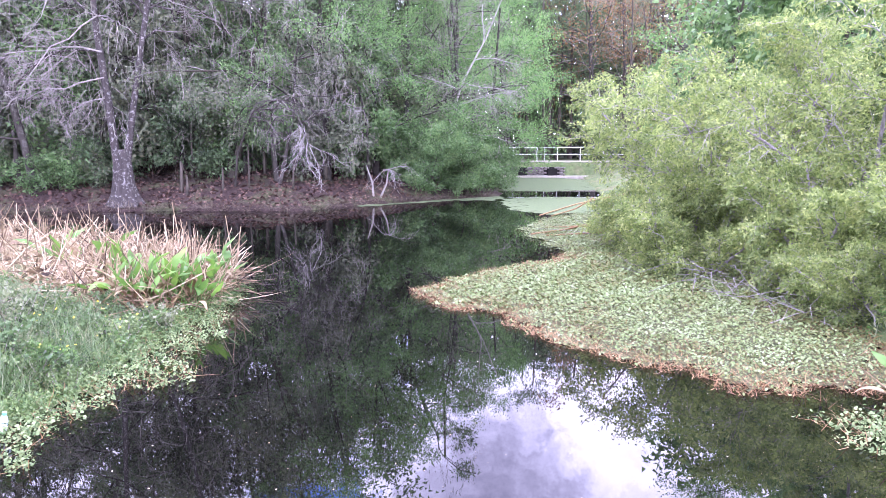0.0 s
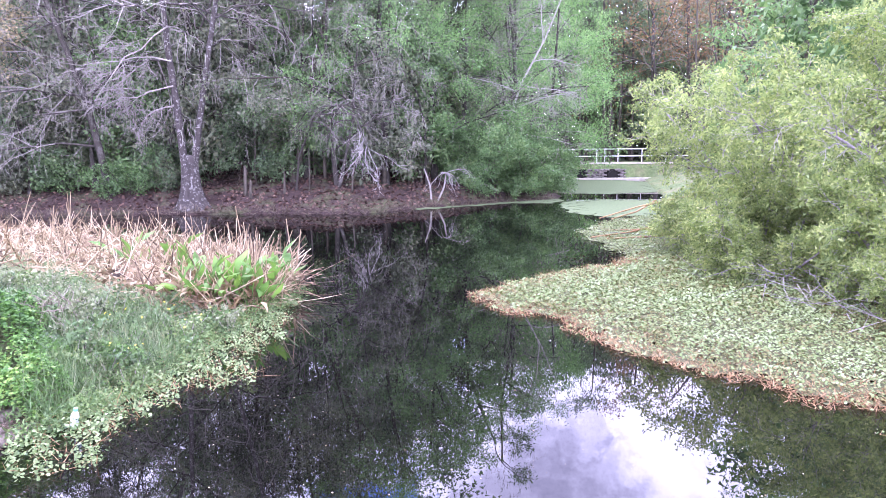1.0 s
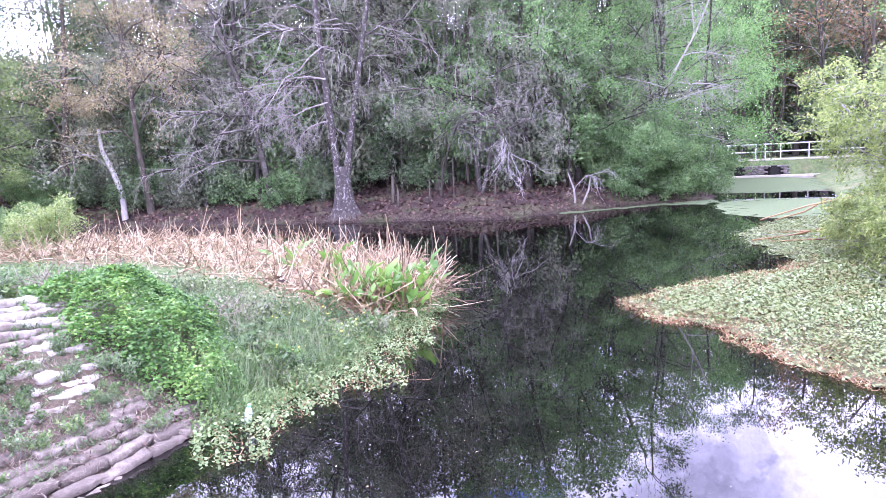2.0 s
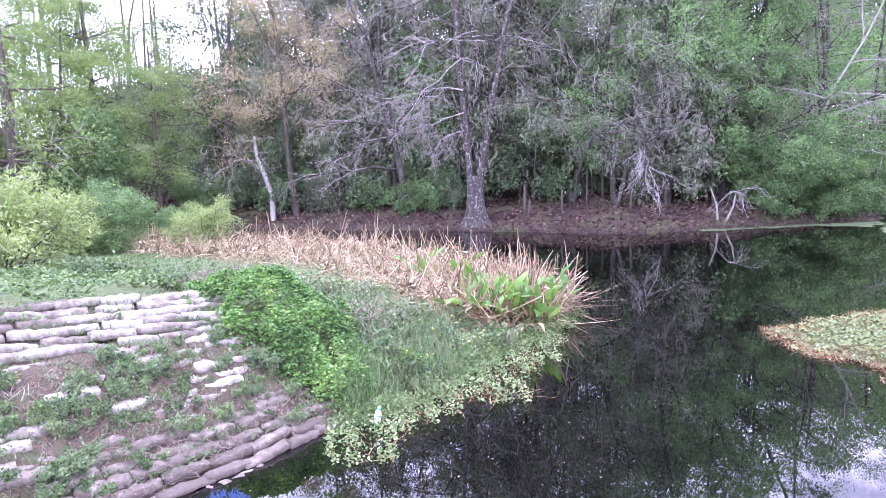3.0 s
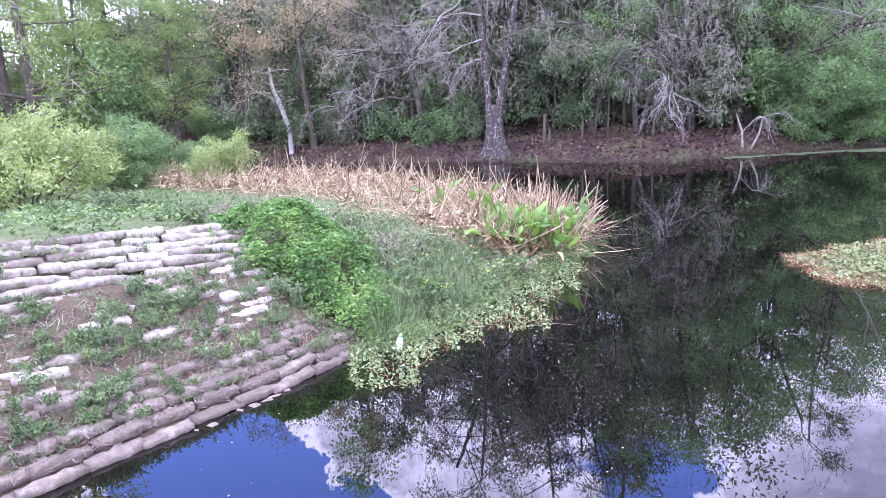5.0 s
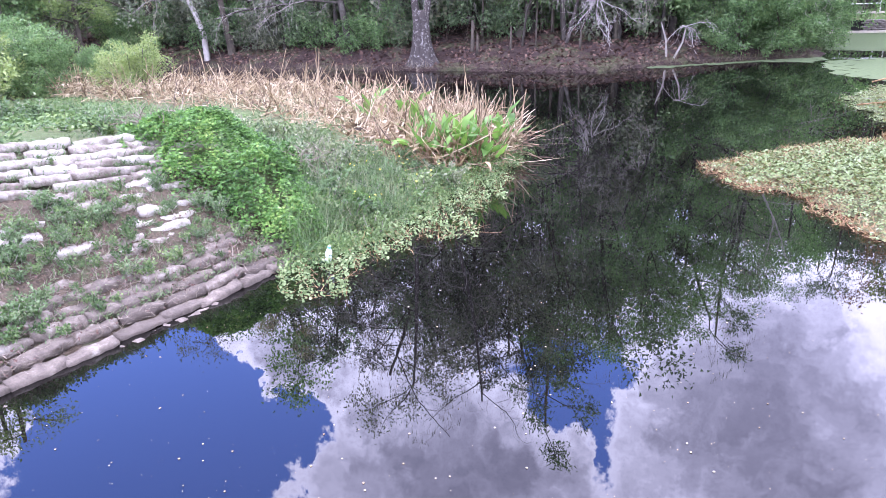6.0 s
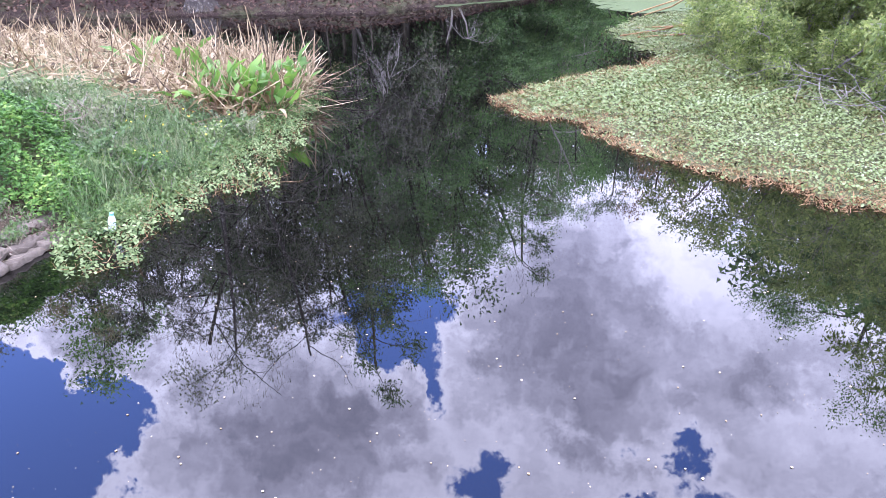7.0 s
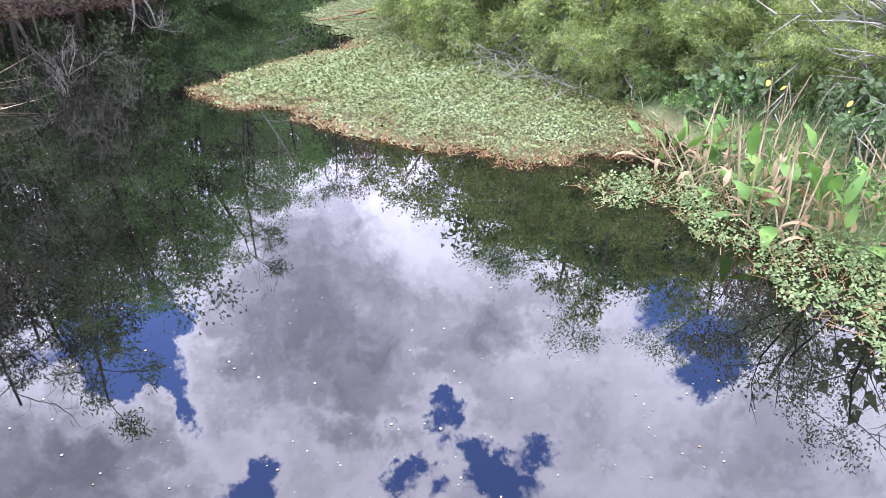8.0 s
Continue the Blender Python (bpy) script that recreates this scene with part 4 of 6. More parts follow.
    thing("broken_pale_trunk", "leaning lichen-white broken tree trunk", white_trunk, "tree trunk")

    def fallen(wood, twigs):
        for a, b in (((2.6, 19.4, 0.05), (4.9, 20.0, 0.4)), ((3.0, 19.0, 0.06), (5.3, 18.6, 0.35)), ((3.3, 21.0, 0.05), (5.6, 19.2, 0.6)), ((3.5, 24.0, 0.1), (6.2, 22.5, 1.0)), ((3.9, 23.8, 0.1), (5.6, 24.6, 0.7))):
            a, b = np.array(a), np.array(b)
            twigs.tube([a, (a + b) / 2 + rng.normal(0, 0.1, 3), b], (0.022, 0.028, 0.035), 5)
    thing("fallen_branches", "dry brown fallen branches at the edge of the mat", fallen, bark=STEM_RUST)
    for x, y, h, r in ((-11.2, 28.4, 1.35, 0.13), (-10.9, 28.2, 0.8, 0.1), (-8.6, 29.4, 1.9, 0.06), (-9.6, 28.9, 1.0, 0.08), (-16.0, 28.7, 1.0, 0.1), (-6.6, 29.2, 1.1, 0.07)):
        m = Mesher()
        z = float(ground_height(x, y))
        r *= 0.65
        m.tube([(x, y, z - 0.2), (x + 0.02, y, z + h * 0.3), (x + 0.04, y, z + h * 0.8), (x + 0.03, y, z + h)], (r * 1.3, r, r * 0.8, r * 0.5), 8, cap=True)
        tagged(part("tree_stump", m, BARK_DARK, smooth=True), "dark broken stump standing in the leaf litter", "stump", "stumps on the bank")


make_twin_cypress()
make_dead_branches()


def make_far_woods():
    """The depth of the wood, behind the trees that can be told apart; its leaf colour holds the shade."""
    rng = np.random.default_rng(33)
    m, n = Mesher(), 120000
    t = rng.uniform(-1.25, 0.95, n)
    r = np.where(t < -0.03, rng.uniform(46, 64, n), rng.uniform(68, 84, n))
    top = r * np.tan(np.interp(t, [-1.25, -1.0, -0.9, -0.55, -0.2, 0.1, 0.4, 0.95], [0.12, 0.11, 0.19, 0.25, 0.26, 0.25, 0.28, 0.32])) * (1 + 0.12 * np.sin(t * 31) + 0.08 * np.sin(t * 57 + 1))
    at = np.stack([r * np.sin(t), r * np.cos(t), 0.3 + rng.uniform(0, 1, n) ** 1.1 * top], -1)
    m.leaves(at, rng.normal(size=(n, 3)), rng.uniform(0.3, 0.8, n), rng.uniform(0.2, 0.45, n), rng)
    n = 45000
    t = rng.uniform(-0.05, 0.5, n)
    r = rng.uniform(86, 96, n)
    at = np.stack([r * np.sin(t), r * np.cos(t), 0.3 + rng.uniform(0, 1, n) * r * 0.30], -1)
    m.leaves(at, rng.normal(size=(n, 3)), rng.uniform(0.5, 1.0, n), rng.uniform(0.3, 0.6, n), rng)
    tagged(part("far_woods", m, LEAF_DEEP_SHADE), "leaf mass behind the trees, coloured dark for the shade deep in the wood", "woods", kind="stuff")
    m, n = Mesher(), 240
    for t, r in zip(rng.uniform(-1.2, 0.7, n), rng.uniform(48, 85, n)):
        x, y, h, q = r * math.sin(t), r * math.cos(t), rng.uniform(10, 20), rng.uniform(0.08, 0.2)
        if -1 < x < 14 and y < 60:
            continue
        m.tube([(x, y, 0), (x + rng.normal(0, 0.2), y, h * 0.5), (x + rng.normal(0, 0.5), y, h)], (q, q * 0.75, q * 0.4), 5)
    tagged(part("far_trunks", m, BARK_DARK, smooth=True), "many dark trunks deep in the wood", "woods", kind="stuff")
    m, n = Mesher(), 26000
    x, y = sprinkle([(-34, 25.5), (-26, 25.6), (-13, 26.9), (-6, 27), (-3.5, 29.6), (0, 33), (0, 40), (-34, 40)], n, rng)
    at = np.stack([x, y, ground_height(x, y) + 0.012], -1)
    m.discs(at, rng.uniform(0.04, 0.09, len(x)), rng, 0.5, 4)
    tagged(part("leaf_litter", m, LITTER), "fallen red-brown leaves on the far bank", "leaf litter", kind="stuff")
    m, n = Mesher(), 4500
    x, y = sprinkle([(-34, 28.0), (-26, 28.2), (-13, 30.2), (-4, 32.6), (0, 35), (0, 44), (-34, 44)], n, rng)
    z = ground_height(x, y)
    foot = np.stack([x, y, z - 0.02], -1)
    m.blades(foot, foot + np.stack([rng.normal(0, 0.35, len(x)), rng.normal(0, 0.35, len(x)), rng.uniform(0.2, 1.5, len(x))], -1), 0.02, rng)
    tagged(part("undergrowth_twigs", m, LEAF_TWIGS), "thin brown twigs and dry stems of the undergrowth", "undergrowth", kind="stuff")


# leaf colour lowered to give the gaps between trees their shade
LEAF_DEEP_SHADE = leaf_material("deep_wood_leaves", [(0.1, (0.035, 0.042, 0.028)), (0.5, (0.095, 0.115, 0.07)), (1.0, (0.18, 0.21, 0.12))], 0.6, 0.3, 0.12)
LEAF_FRINGE = leaf_material("bank_roots_and_grass", [(0.05, (0.045, 0.032, 0.025)), (0.5, (0.13, 0.10, 0.07)), (1.0, (0.24, 0.22, 0.14))], 0.8, 0.1, 0.4)


def make_bank_fringe():
    """Roots, dead stems and grass that hang over the far shore."""
    rng = np.random.default_rng(34)
    shore = [p for p in POND if p[1] > 23.5 and p[0] < 3]
    m = Mesher()
    for (x0, y0), (x1, y1) in zip(shore, shore[1:]):
        n = int(math.hypot(x1 - x0, y1 - y0) * 95)
        t = rng.uniform(0, 1, n)
        x, y = x0 + (x1 - x0) * t + rng.normal(0, 0.15, n), y0 + (y1 - y0) * t + np.abs(rng.normal(0, 0.3, n)) - 0.1
        foot = np.stack([x, y, np.maximum(ground_height(x, y), 0.0)], -1)
        run = np.stack([rng.normal(0, 0.3, n), -np.abs(rng.normal(0.1, 0.25, n)), rng.normal(0.06, 0.2, n)], -1)
        run[:, 2] = np.maximum(run[:, 2], -foot[:, 2] - 0.02)
        m.blades(foot, foot + run, rng.uniform(0.012, 0.035, n), rng, 0.4)
    tagged(part("shore_fringe", m, LEAF_FRINGE), "dark roots and dead stems hanging over the far shore", "undergrowth", kind="stuff")


LITTER = leaf_material("red_brown_litter", [(0.05, (0.04, 0.02, 0.015)), (0.5, (0.105, 0.056, 0.04)), (1.0, (0.26, 0.175, 0.125))], 0.7, 0.1, 0.6)
LEAF_TWIGS = leaf_material("dry_stems", [(0.05, (0.08, 0.06, 0.042)), (0.5, (0.19, 0.155, 0.115)), (1.0, (0.36, 0.315, 0.245))], 0.8, 0.1, 0.6)
make_far_woods()
make_bank_fringe()


# ---- the far crossing with its railing ----
def make_crossing():
    rail = new("pipe_railing")
    tagged(rail, "white painted pipe railing on the far crossing", "railing")
    y, zb, zt = 55.5, 1.27, 2.36
    for x in (-0.1, 1.95, 3.9, 5.85, 7.8, 8.44, 9.5, 11.4, 13.3, 15.2):
        m = Mesher()
        m.tube([(x, y, zb - 0.1), (x, y, zt - 0.02)], (0.038, 0.038), 8, cap=True)
        part("post", m, PIPE, rail, smooth=True)
    for z in (zt, zb + 0.52):
        for x0, x1 in ((-0.1, 7.8), (7.8, 15.2)):
            m = Mesher()
            m.tube([(x0, y, z), (x1, y, z)], (0.04, 0.04), 8, cap=True)
            part("rail", m, PIPE, rail, smooth=True)
    m = Mesher()
    m.box((-0.6, 55.3, 1.05), (15.6, 55.8, 1.27))
    kerb = part("bridge_kerb", m, CONCRETE)
    tagged(kerb, "pale concrete edge of the far crossing", "kerb", kind="structure")
    m = Mesher()
    m.box((3.2, 52.9, -0.05), (12.2, 53.3, 0.14))
    tagged(part("concrete_sill", m, CONCRETE), "pale concrete sill at the foot of the far wall", "sill", kind="structure")
    wall = new("headwall")
    tagged(wall, "grey stacked sack headwall with a dark culvert mouth", "wall", kind="structure")
    m = Mesher()
    m.box((5.0, 53.6, -0.3), (9.7, 54.0, 0.8))
    part("backing", m, RECESS_SHADE, wall)
    # the mouths are solid plugs; their black is the pipe's inner shade, painted
    m = Mesher()
    m.tube([(6.2, 53.3, 0.38), (6.2, 53.62, 0.38)], (0.38, 0.38), 16, cap=True)
    part("culvert_mouth", m, RECESS_SHADE, wall)
    m = Mesher()
    m.tube([(8.75, 53.3, 0.4), (8.75, 53.62, 0.4)], (0.3, 0.3), 16, cap=True)
    part("culvert_mouth", m, RECESS_SHADE, wall)
    rng = np.random.default_rng(50)
    shapes = [pillow(0.44, 0.22, 0.14, s, STONE) for s in (1, 2, 3)]
    for row in range(6):
        for k in range(16):
            x, z = 5.1 + 0.43 * k + (0.2 if row % 2 else 0), 0.1 + 0.132 * row
            if (x - 6.2) ** 2 + (z - 0.38) ** 2 < 0.36 or (x - 8.75) ** 2 + (z - 0.4) ** 2 < 0.24 or x > 9.6:
                continue
            ob = new("stone", shapes[rng.integers(3)])
            ob.parent = wall
            ob.matrix_basis = pose(x, 53.55 + rng.normal(0, 0.03), z, rng.normal(0, 4), rng.normal(0, 3), rng.normal(0, 4))


def pillow(length, width, height, seed, mat, sides=10, steps=5, boxy=1.0, lumpy=1.0):
    """A sack-shaped block: bulging, with pinched ends and an uneven skin."""
    rng = np.random.default_rng(seed)
    m = Mesher()
    rings = []
    for i in range(steps + 1):
        t = -1 + 2 * i / steps
        grow_r = (1 - abs(t) ** (3.2 / boxy)) ** 0.5 if abs(t) < 1 else 0
        grow_r = max(grow_r, 0.42 if boxy == 1.0 else 0.78)
        a = np.linspace(0, 2 * np.pi, sides, endpoint=False)
        c, s = np.cos(a), np.sin(a)
        y = np.sign(c) * np.abs(c) ** (0.6 * boxy) * width / 2 * grow_r * (1 + lumpy * rng.uniform(-0.1, 0.08, sides)) * (1 + 0.06 * (lumpy - 1) * rng.normal())
        z = np.sign(s) * np.abs(s) ** (0.75 * boxy) * height / 2 * (0.45 + 0.55 * grow_r) * (1 + lumpy * rng.uniform(-0.12, 0.1, sides))
        rings.append(np.stack([np.full(sides, t * length / 2) + rng.normal(0, length * 0.008, sides), y, z + rng.normal(0, height * 0.06)], -1))
    pts = np.concatenate(rings)
    i = np.arange(steps)[:, None] * sides
    k = np.arange(sides)[None, :]
    k2 = (k + 1) % sides
    m.add(pts, np.stack([i + k, i + sides + k, i + sides + k2, i + k2], -1).reshape(-1, 4))
    c = m.count
    m.add(np.array([(-length / 2 * 1.03, 0, 0), (length / 2 * 1.03, 0, 0)]), np.zeros((0, 4), int))
    k = np.arange(sides)
    k2 = (k + 1) % sides
    m.f.append(np.stack([k, k2, np.full(sides, c), np.full(sides, c)], -1))
    top = steps * sides
    m.f.append(np.stack([top + k2, top + k, np.full(sides, c + 1), np.full(sides, c + 1)], -1))
    return m.mesh("pillow", mat, True)


make_crossing()


# ---- floating plants ----
MAT = [(-0.5, 11.9), (-0.2, 10.8), (0.9, 10.2), (1.25, 9.0), (1.95, 8.1), (2.75, 7.6), (3.4, 6.8), (4.1, 6.85), (5.2, 6.9), (6.1, 8), (6.7, 11), (6.5, 15),
       (6.6, 22), (7.5, 27), (5.0, 25.5), (3.4, 23.5), (2.3, 20.5), (2.7, 17.5), (3.05, 16), (2.6, 15.1), (1.4, 14.3), (0.3, 13.2)]


def sheet(name, poly, cell, lift, mat, label, soft, size, bumpy=0.0, holes=0.0, inset=-0.1):
    """A film or bed of plants on the water with a ragged edge."""
    p = np.array(poly)
    lo, hi = p.min(0) - 0.3, p.max(0) + 0.3
    xs, ys = np.arange(lo[0], hi[0], cell), np.arange(lo[1], hi[1], cell)
    X, Y = np.meshgrid(xs, ys)
    d = edge_distance(poly, X, Y) - soft * ragged(X, Y, size, 3.0) + inset
    keep = (d < 0) & ((ragged(X, Y, 0.35, 5.0) > -0.8 + holes) | (d < -1.0))
    keep = keep[:-1, :-1]
    Z = lift + bumpy * (0.5 + 0.5 * ragged(X, Y, 0.25, 4.0)) * np.clip(-d * 2, 0, 1)
    i = (np.arange(len(ys) - 1)[:, None] * len(xs) + np.arange(len(xs) - 1)[None, :])[keep]
    m = Mesher()
    m.add(np.stack([X, Y, Z], -1), np.stack([i, i + 1, i + len(xs) + 1, i + len(xs)], -1))
    return tagged(part(name, m, mat, smooth=True), label, "floating plants", kind="stuff")


def make_floating():
    rng = np.random.default_rng(60)
    sheet("mat_bed", MAT, 0.06, 0.012, MAT_BED, "matted stems under the pennywort", 0.3, 0.5, 0.03, 0.15, 0.16)
    m, n = Mesher(), 135000
    x, y = sprinkle(MAT, n, rng, 0.3, 0.5)
    keep = rng.uniform(0, 1, len(x)) < np.clip(1.35 - (y - 7) / 22, 0.35, 1) * np.clip(0.9 + 0.3 * ragged(x, y, 0.5, 7.0), 0.5, 1)
    x, y = x[keep], y[keep]
    d = -edge_distance(MAT, x, y)
    rim = rng.uniform(0, 1, len(x)) < np.clip(d * 1.0 + 0.18 + 0.5 * ragged(x, y, 0.4, 9.0), 0.1, 1)
    x, y, d = x[rim], y[rim], d[rim]
    at = np.stack([x, y, 0.02 + rng.uniform(0.0, 1, len(x)) ** 0.7 * (0.05 + 0.10 * np.clip(d, 0, 1)) * np.clip(0.8 + 0.5 * ragged(x, y, 0.13, 2.0), 0.2, 1.4)], -1)
    near = y < 10.5
    m.discs(at[near], rng.uniform(0.008, 0.020, near.sum()), rng, 0.4)
    m.discs(at[~near], rng.uniform(0.011, 0.024, (~near).sum()), rng, 0.45)
    tagged(part("pennywort_mat", m, LEAF_PENNY), "floating mat of pale round pennywort leaves", "water plants", kind="stuff")
    m, n = Mesher(), 36000
    x, y = sprinkle(MAT, n * 2, rng, 0.35, 0.5)
    d = -edge_distance(MAT, x, y)
    keep = (d < rng.uniform(0, 1.0, len(x)) ** 2 * 1.6 + 0.25) & (y < 16)
    x, y = x[keep], y[keep]
    foot = np.stack([x, y, np.full(len(x), 0.0)], -1)
    m.blades(foot, foot + np.stack([rng.normal(0, 0.09, len(x)), rng.normal(0, 0.09, len(x)), rng.uniform(0.01, 0.11, len(x))], -1), 0.009, rng, 0.5)
    tagged(part("rusty_mat_stems", m, STEM_RUST), "rusty stems along the edge of the floating mat", "water plants", kind="stuff")
    for poly in ([(-3.6, 28.3), (-1.6, 30.0), (0.6, 31.7), (2.4, 31.5), (3.0, 33), (2.7, 34), (0.4, 32.7), (-1.8, 30.7), (-3.8, 29)],
                 [(2.9, 32.2), (2.75, 27.2), (4.0, 25.2), (7, 27), (8, 33), (5, 33.6)], [(3.2, 38.2), (6, 37.4), (9.2, 39), (10.5, 49), (9, 52.8), (3.2, 52.8)]):
        sheet("duckweed", poly, 0.075, 0.006, DUCKWEED, "thin pale green duckweed film on the water", 0.22, 1.1, 0.0, 0.25)
    m, n = Mesher(), 2400
    x, y = rng.uniform(-6, 6, n), 2.2 + 26 * rng.uniform(0, 1, n) ** 1.5
    keep = edge_distance(POND, x, y) < -0.3
    x, y = x[keep], y[keep]
    m.discs(np.stack([x, y, np.full(len(x), 0.004)], -1), 0.0025 + 0.008 * rng.uniform(0, 1, len(x)) ** 2.5, rng, 0.05, 4)
    tagged(part("floating_flecks", m, FLECK), "tiny pale leaf flecks adrift on the water", "debris", kind="stuff")
    # floating leaves along both near banks
    left = [(-4.5, 5.6), (-4.2, 4.85), (-3.5, 5.15), (-3.6, 6.0), (-3.55, 6.75), (-2.95, 7.15), (-3.15, 8.3), (-3.4, 10.4), (-3.6, 11.5), (-4.3, 11), (-4.4, 7)]
    right = [(3.55, 6.25), (3.65, 5.55), (4.25, 5.3), (4.0, 4.5), (4.15, 4.0), (3.95, 3.3), (4.1, 2.4), (5.3, 2.3), (5.3, 4.3), (5.6, 6.6), (4.6, 6.2)]
    for poly, n, label in ((left, 15000, "pale floating leaves along the reedy bank"), (right, 16000, "pale leafy water weed along the near bank")):
        m, stems = Mesher(), Mesher()
        x, y = sprinkle(poly, n, rng, 0.22, 0.45)
        keep = ragged(x, y, 0.3, 1.0) + 0.45 * ragged(x, y, 0.1, 4.0) > rng.uniform(-0.3, 0.42, len(x))
        x, y = x[keep], y[keep]
        z = np.maximum(0.01 + rng.uniform(0, 1, len(x)) ** 2 * 0.13, ground_height(x, y) + 0.02)
        m.discs(np.stack([x, y, z], -1), rng.uniform(0.007, 0.019 if poly is left else 0.018, len(x)), rng, 0.5)
        tagged(part("floating_leaves", m, LEAF_PAD), label, "water plants", kind="stuff")
        x, y = sprinkle(poly, n // 2, rng, 0.12, 0.3)
        d = edge_distance(POND, x, y)
        keep = rng.uniform(0, 1, len(x)) < np.clip(0.75 + d * 0.9, 0.12, 1)
        x, y = x[keep], y[keep]
        k = len(x)
        shoots = Mesher()
        z = np.maximum(ground_height(x, y), 0) + rng.uniform(0.0, 1, k) ** 1.5 * np.clip(0.2 + 0.18 * ragged(x, y, 0.2, 5.0), 0.04, 0.4)
        shoots.leaves(np.stack([x, y, z], -1), rng.normal(size=(k, 3)) * (1, 1, 0.6) + (0, 0, 0.3), rng.uniform(0.025, 0.06, k), rng.uniform(0.014, 0.03, k), rng, 0.15, 0.4)
        tagged(part("water_weed_shoots", shoots, LEAF_WEED), "leafy green shoots standing out of the water weed", "water plants", kind="stuff")
        x, y = sprinkle(poly, n // 22, rng, 0.15, 0.45)
        foot = np.stack([x, y, np.maximum(ground_height(x, y), 0)], -1)
        stems.blades(foot, foot + np.stack([rng.normal(0, 0.12, len(x)), rng.normal(0, 0.12, len(x)), rng.uniform(0.02, 0.16, len(x))], -1), 0.009, rng, 0.5)
        tagged(part("weed_stems", stems, STEM_RUST), "tangled brown stems of the water weed", "water plants", kind="stuff")


make_floating()


# ---- the near left bank ----
def on_slope(u, s):
    p = BAG_FOOT + BAG_OUT * u * (1 - 0.055 * min(max(s, -4), 3)) + BAG_WAY * s
    return p[0], p[1]


def make_reeds():
    rng = np.random.default_rng(70)
    bed = [(-3.85, 12.0), (-3.9, 10.6), (-4.4, 9.75), (-5.8, 10.0), (-7.5, 11.2), (-9.5, 12.4), (-12, 13.3), (-19.5, 14.2), (-22, 16), (-18, 18.6), (-13, 18.6), (-10, 17.6), (-7.2, 16.0), (-4.6, 13.8)]
    front = [(-3.8, 12.0), (-3.85, 10.6), (-4.4, 9.7), (-5.8, 10.0), (-6.8, 11.0), (-6.6, 13.5), (-4.6, 13.6)]
    m = Mesher()
    for poly, n, hi, tip, wide in ((bed, 1700, 0.85, 0.42, 0.03), (front, 550, 0.9, 0.55, 0.034)):
        x, y = sprinkle(poly, n, rng, 0.15, 0.8)
        clear = np.hypot(x + 4.5, y - 10.3) > 0.3
        x, y = x[clear], y[clear]
        k = len(x)
        foot = np.stack([x, y, np.maximum(ground_height(x, y), 0) - 0.03], -1)
        lift = rng.uniform(0.12, 1, k) ** 1.3 * hi
        away = np.stack([x + 6.2, y - 12.0], -1)
        away /= np.linalg.norm(away, axis=1)[:, None] + 0.3
        lean = rng.normal(0, tip, (k, 2)) + (away * 0.12 if poly is front else 0)
        m.blades(foot, foot + np.stack([lean[:, 0], lean[:, 1], lift], -1), 0.012 + wide * rng.uniform(0, 1, k) ** 2, rng, 0.1)
    # stiff broken stems and straw that has fallen over
    for poly, n in ((bed, 2000), (front, 700)):
        x, y = sprinkle(poly, n, rng, 0.2, 0.6)
        for px, py in zip(x, y):
            z = max(float(ground_height(px, py)), 0)
            b = np.array([px, py, z + rng.uniform(-0.03, 0.3)])
            low = rng.uniform() < 0.55
            away = unit((px + 6.2, py - 12.0)) * (0.2 if poly is front else 0.0)
            way = unit((rng.normal(0, 0.7) + away[0], rng.normal(0, 0.7) + away[1], rng.normal(0.0, 0.2) if low else rng.uniform(0.3, 1.5)))
            e = b + way * rng.uniform(0.3, 1.0)
            e[2] = max(e[2], 0.02)
            m.tube([b, (b + e) / 2 + rng.normal(0, 0.02, 3), e], rng.uniform(0.006, 0.013) * np.array([1.0, 0.9, 0.65]), 4)
    for poly, n in ((bed, 1500), (front, 520)):
        x, y = sprinkle(poly, n, rng, 0.25, 0.6)
        k = len(x)
        z = np.maximum(ground_height(x, y), 0) + rng.uniform(0.02, 0.35, k)
        way = rng.normal(0, 1, (k, 3)) * (1, 1, 0.5) - np.array([0, 0, 0.45])
        m.leaves(np.stack([x, y, z + 0.12], -1), way, rng.uniform(0.15, 0.4, k), rng.uniform(0.03, 0.09, k), rng, 0.25)
    tagged(part("dead_reed_bed", m, LEAF_REED), "tangled bed of dead straw-coloured reeds on the marshy point", "reeds", kind="stuff")
    for k in range(46):
        x, y = sprinkle(bed, 30, rng)
        if k < 20:
            x, y = rng.uniform(-5.4, -3.7, 1), rng.uniform(11, 13, 1)
        x, y = float(x[0]), float(y[0])
        z = max(float(ground_height(x, y)), 0)
        h = rng.uniform(0.7, 1.5)
        m = Mesher()
        e = np.array([x + rng.normal(0, 0.22), y + rng.normal(0, 0.2), z + h])
        b = np.array([x, y, z - 0.05])
        m.tube([b, (b + e) / 2 + rng.normal(0, 0.03, 3), e], (0.014, 0.012, 0.008), 5, cap=True)
        tagged(part("reed_stalk", m, LEAF_REED), "tall dry reed stalk standing above the bed", "reed stalk", "tall dry stalks")


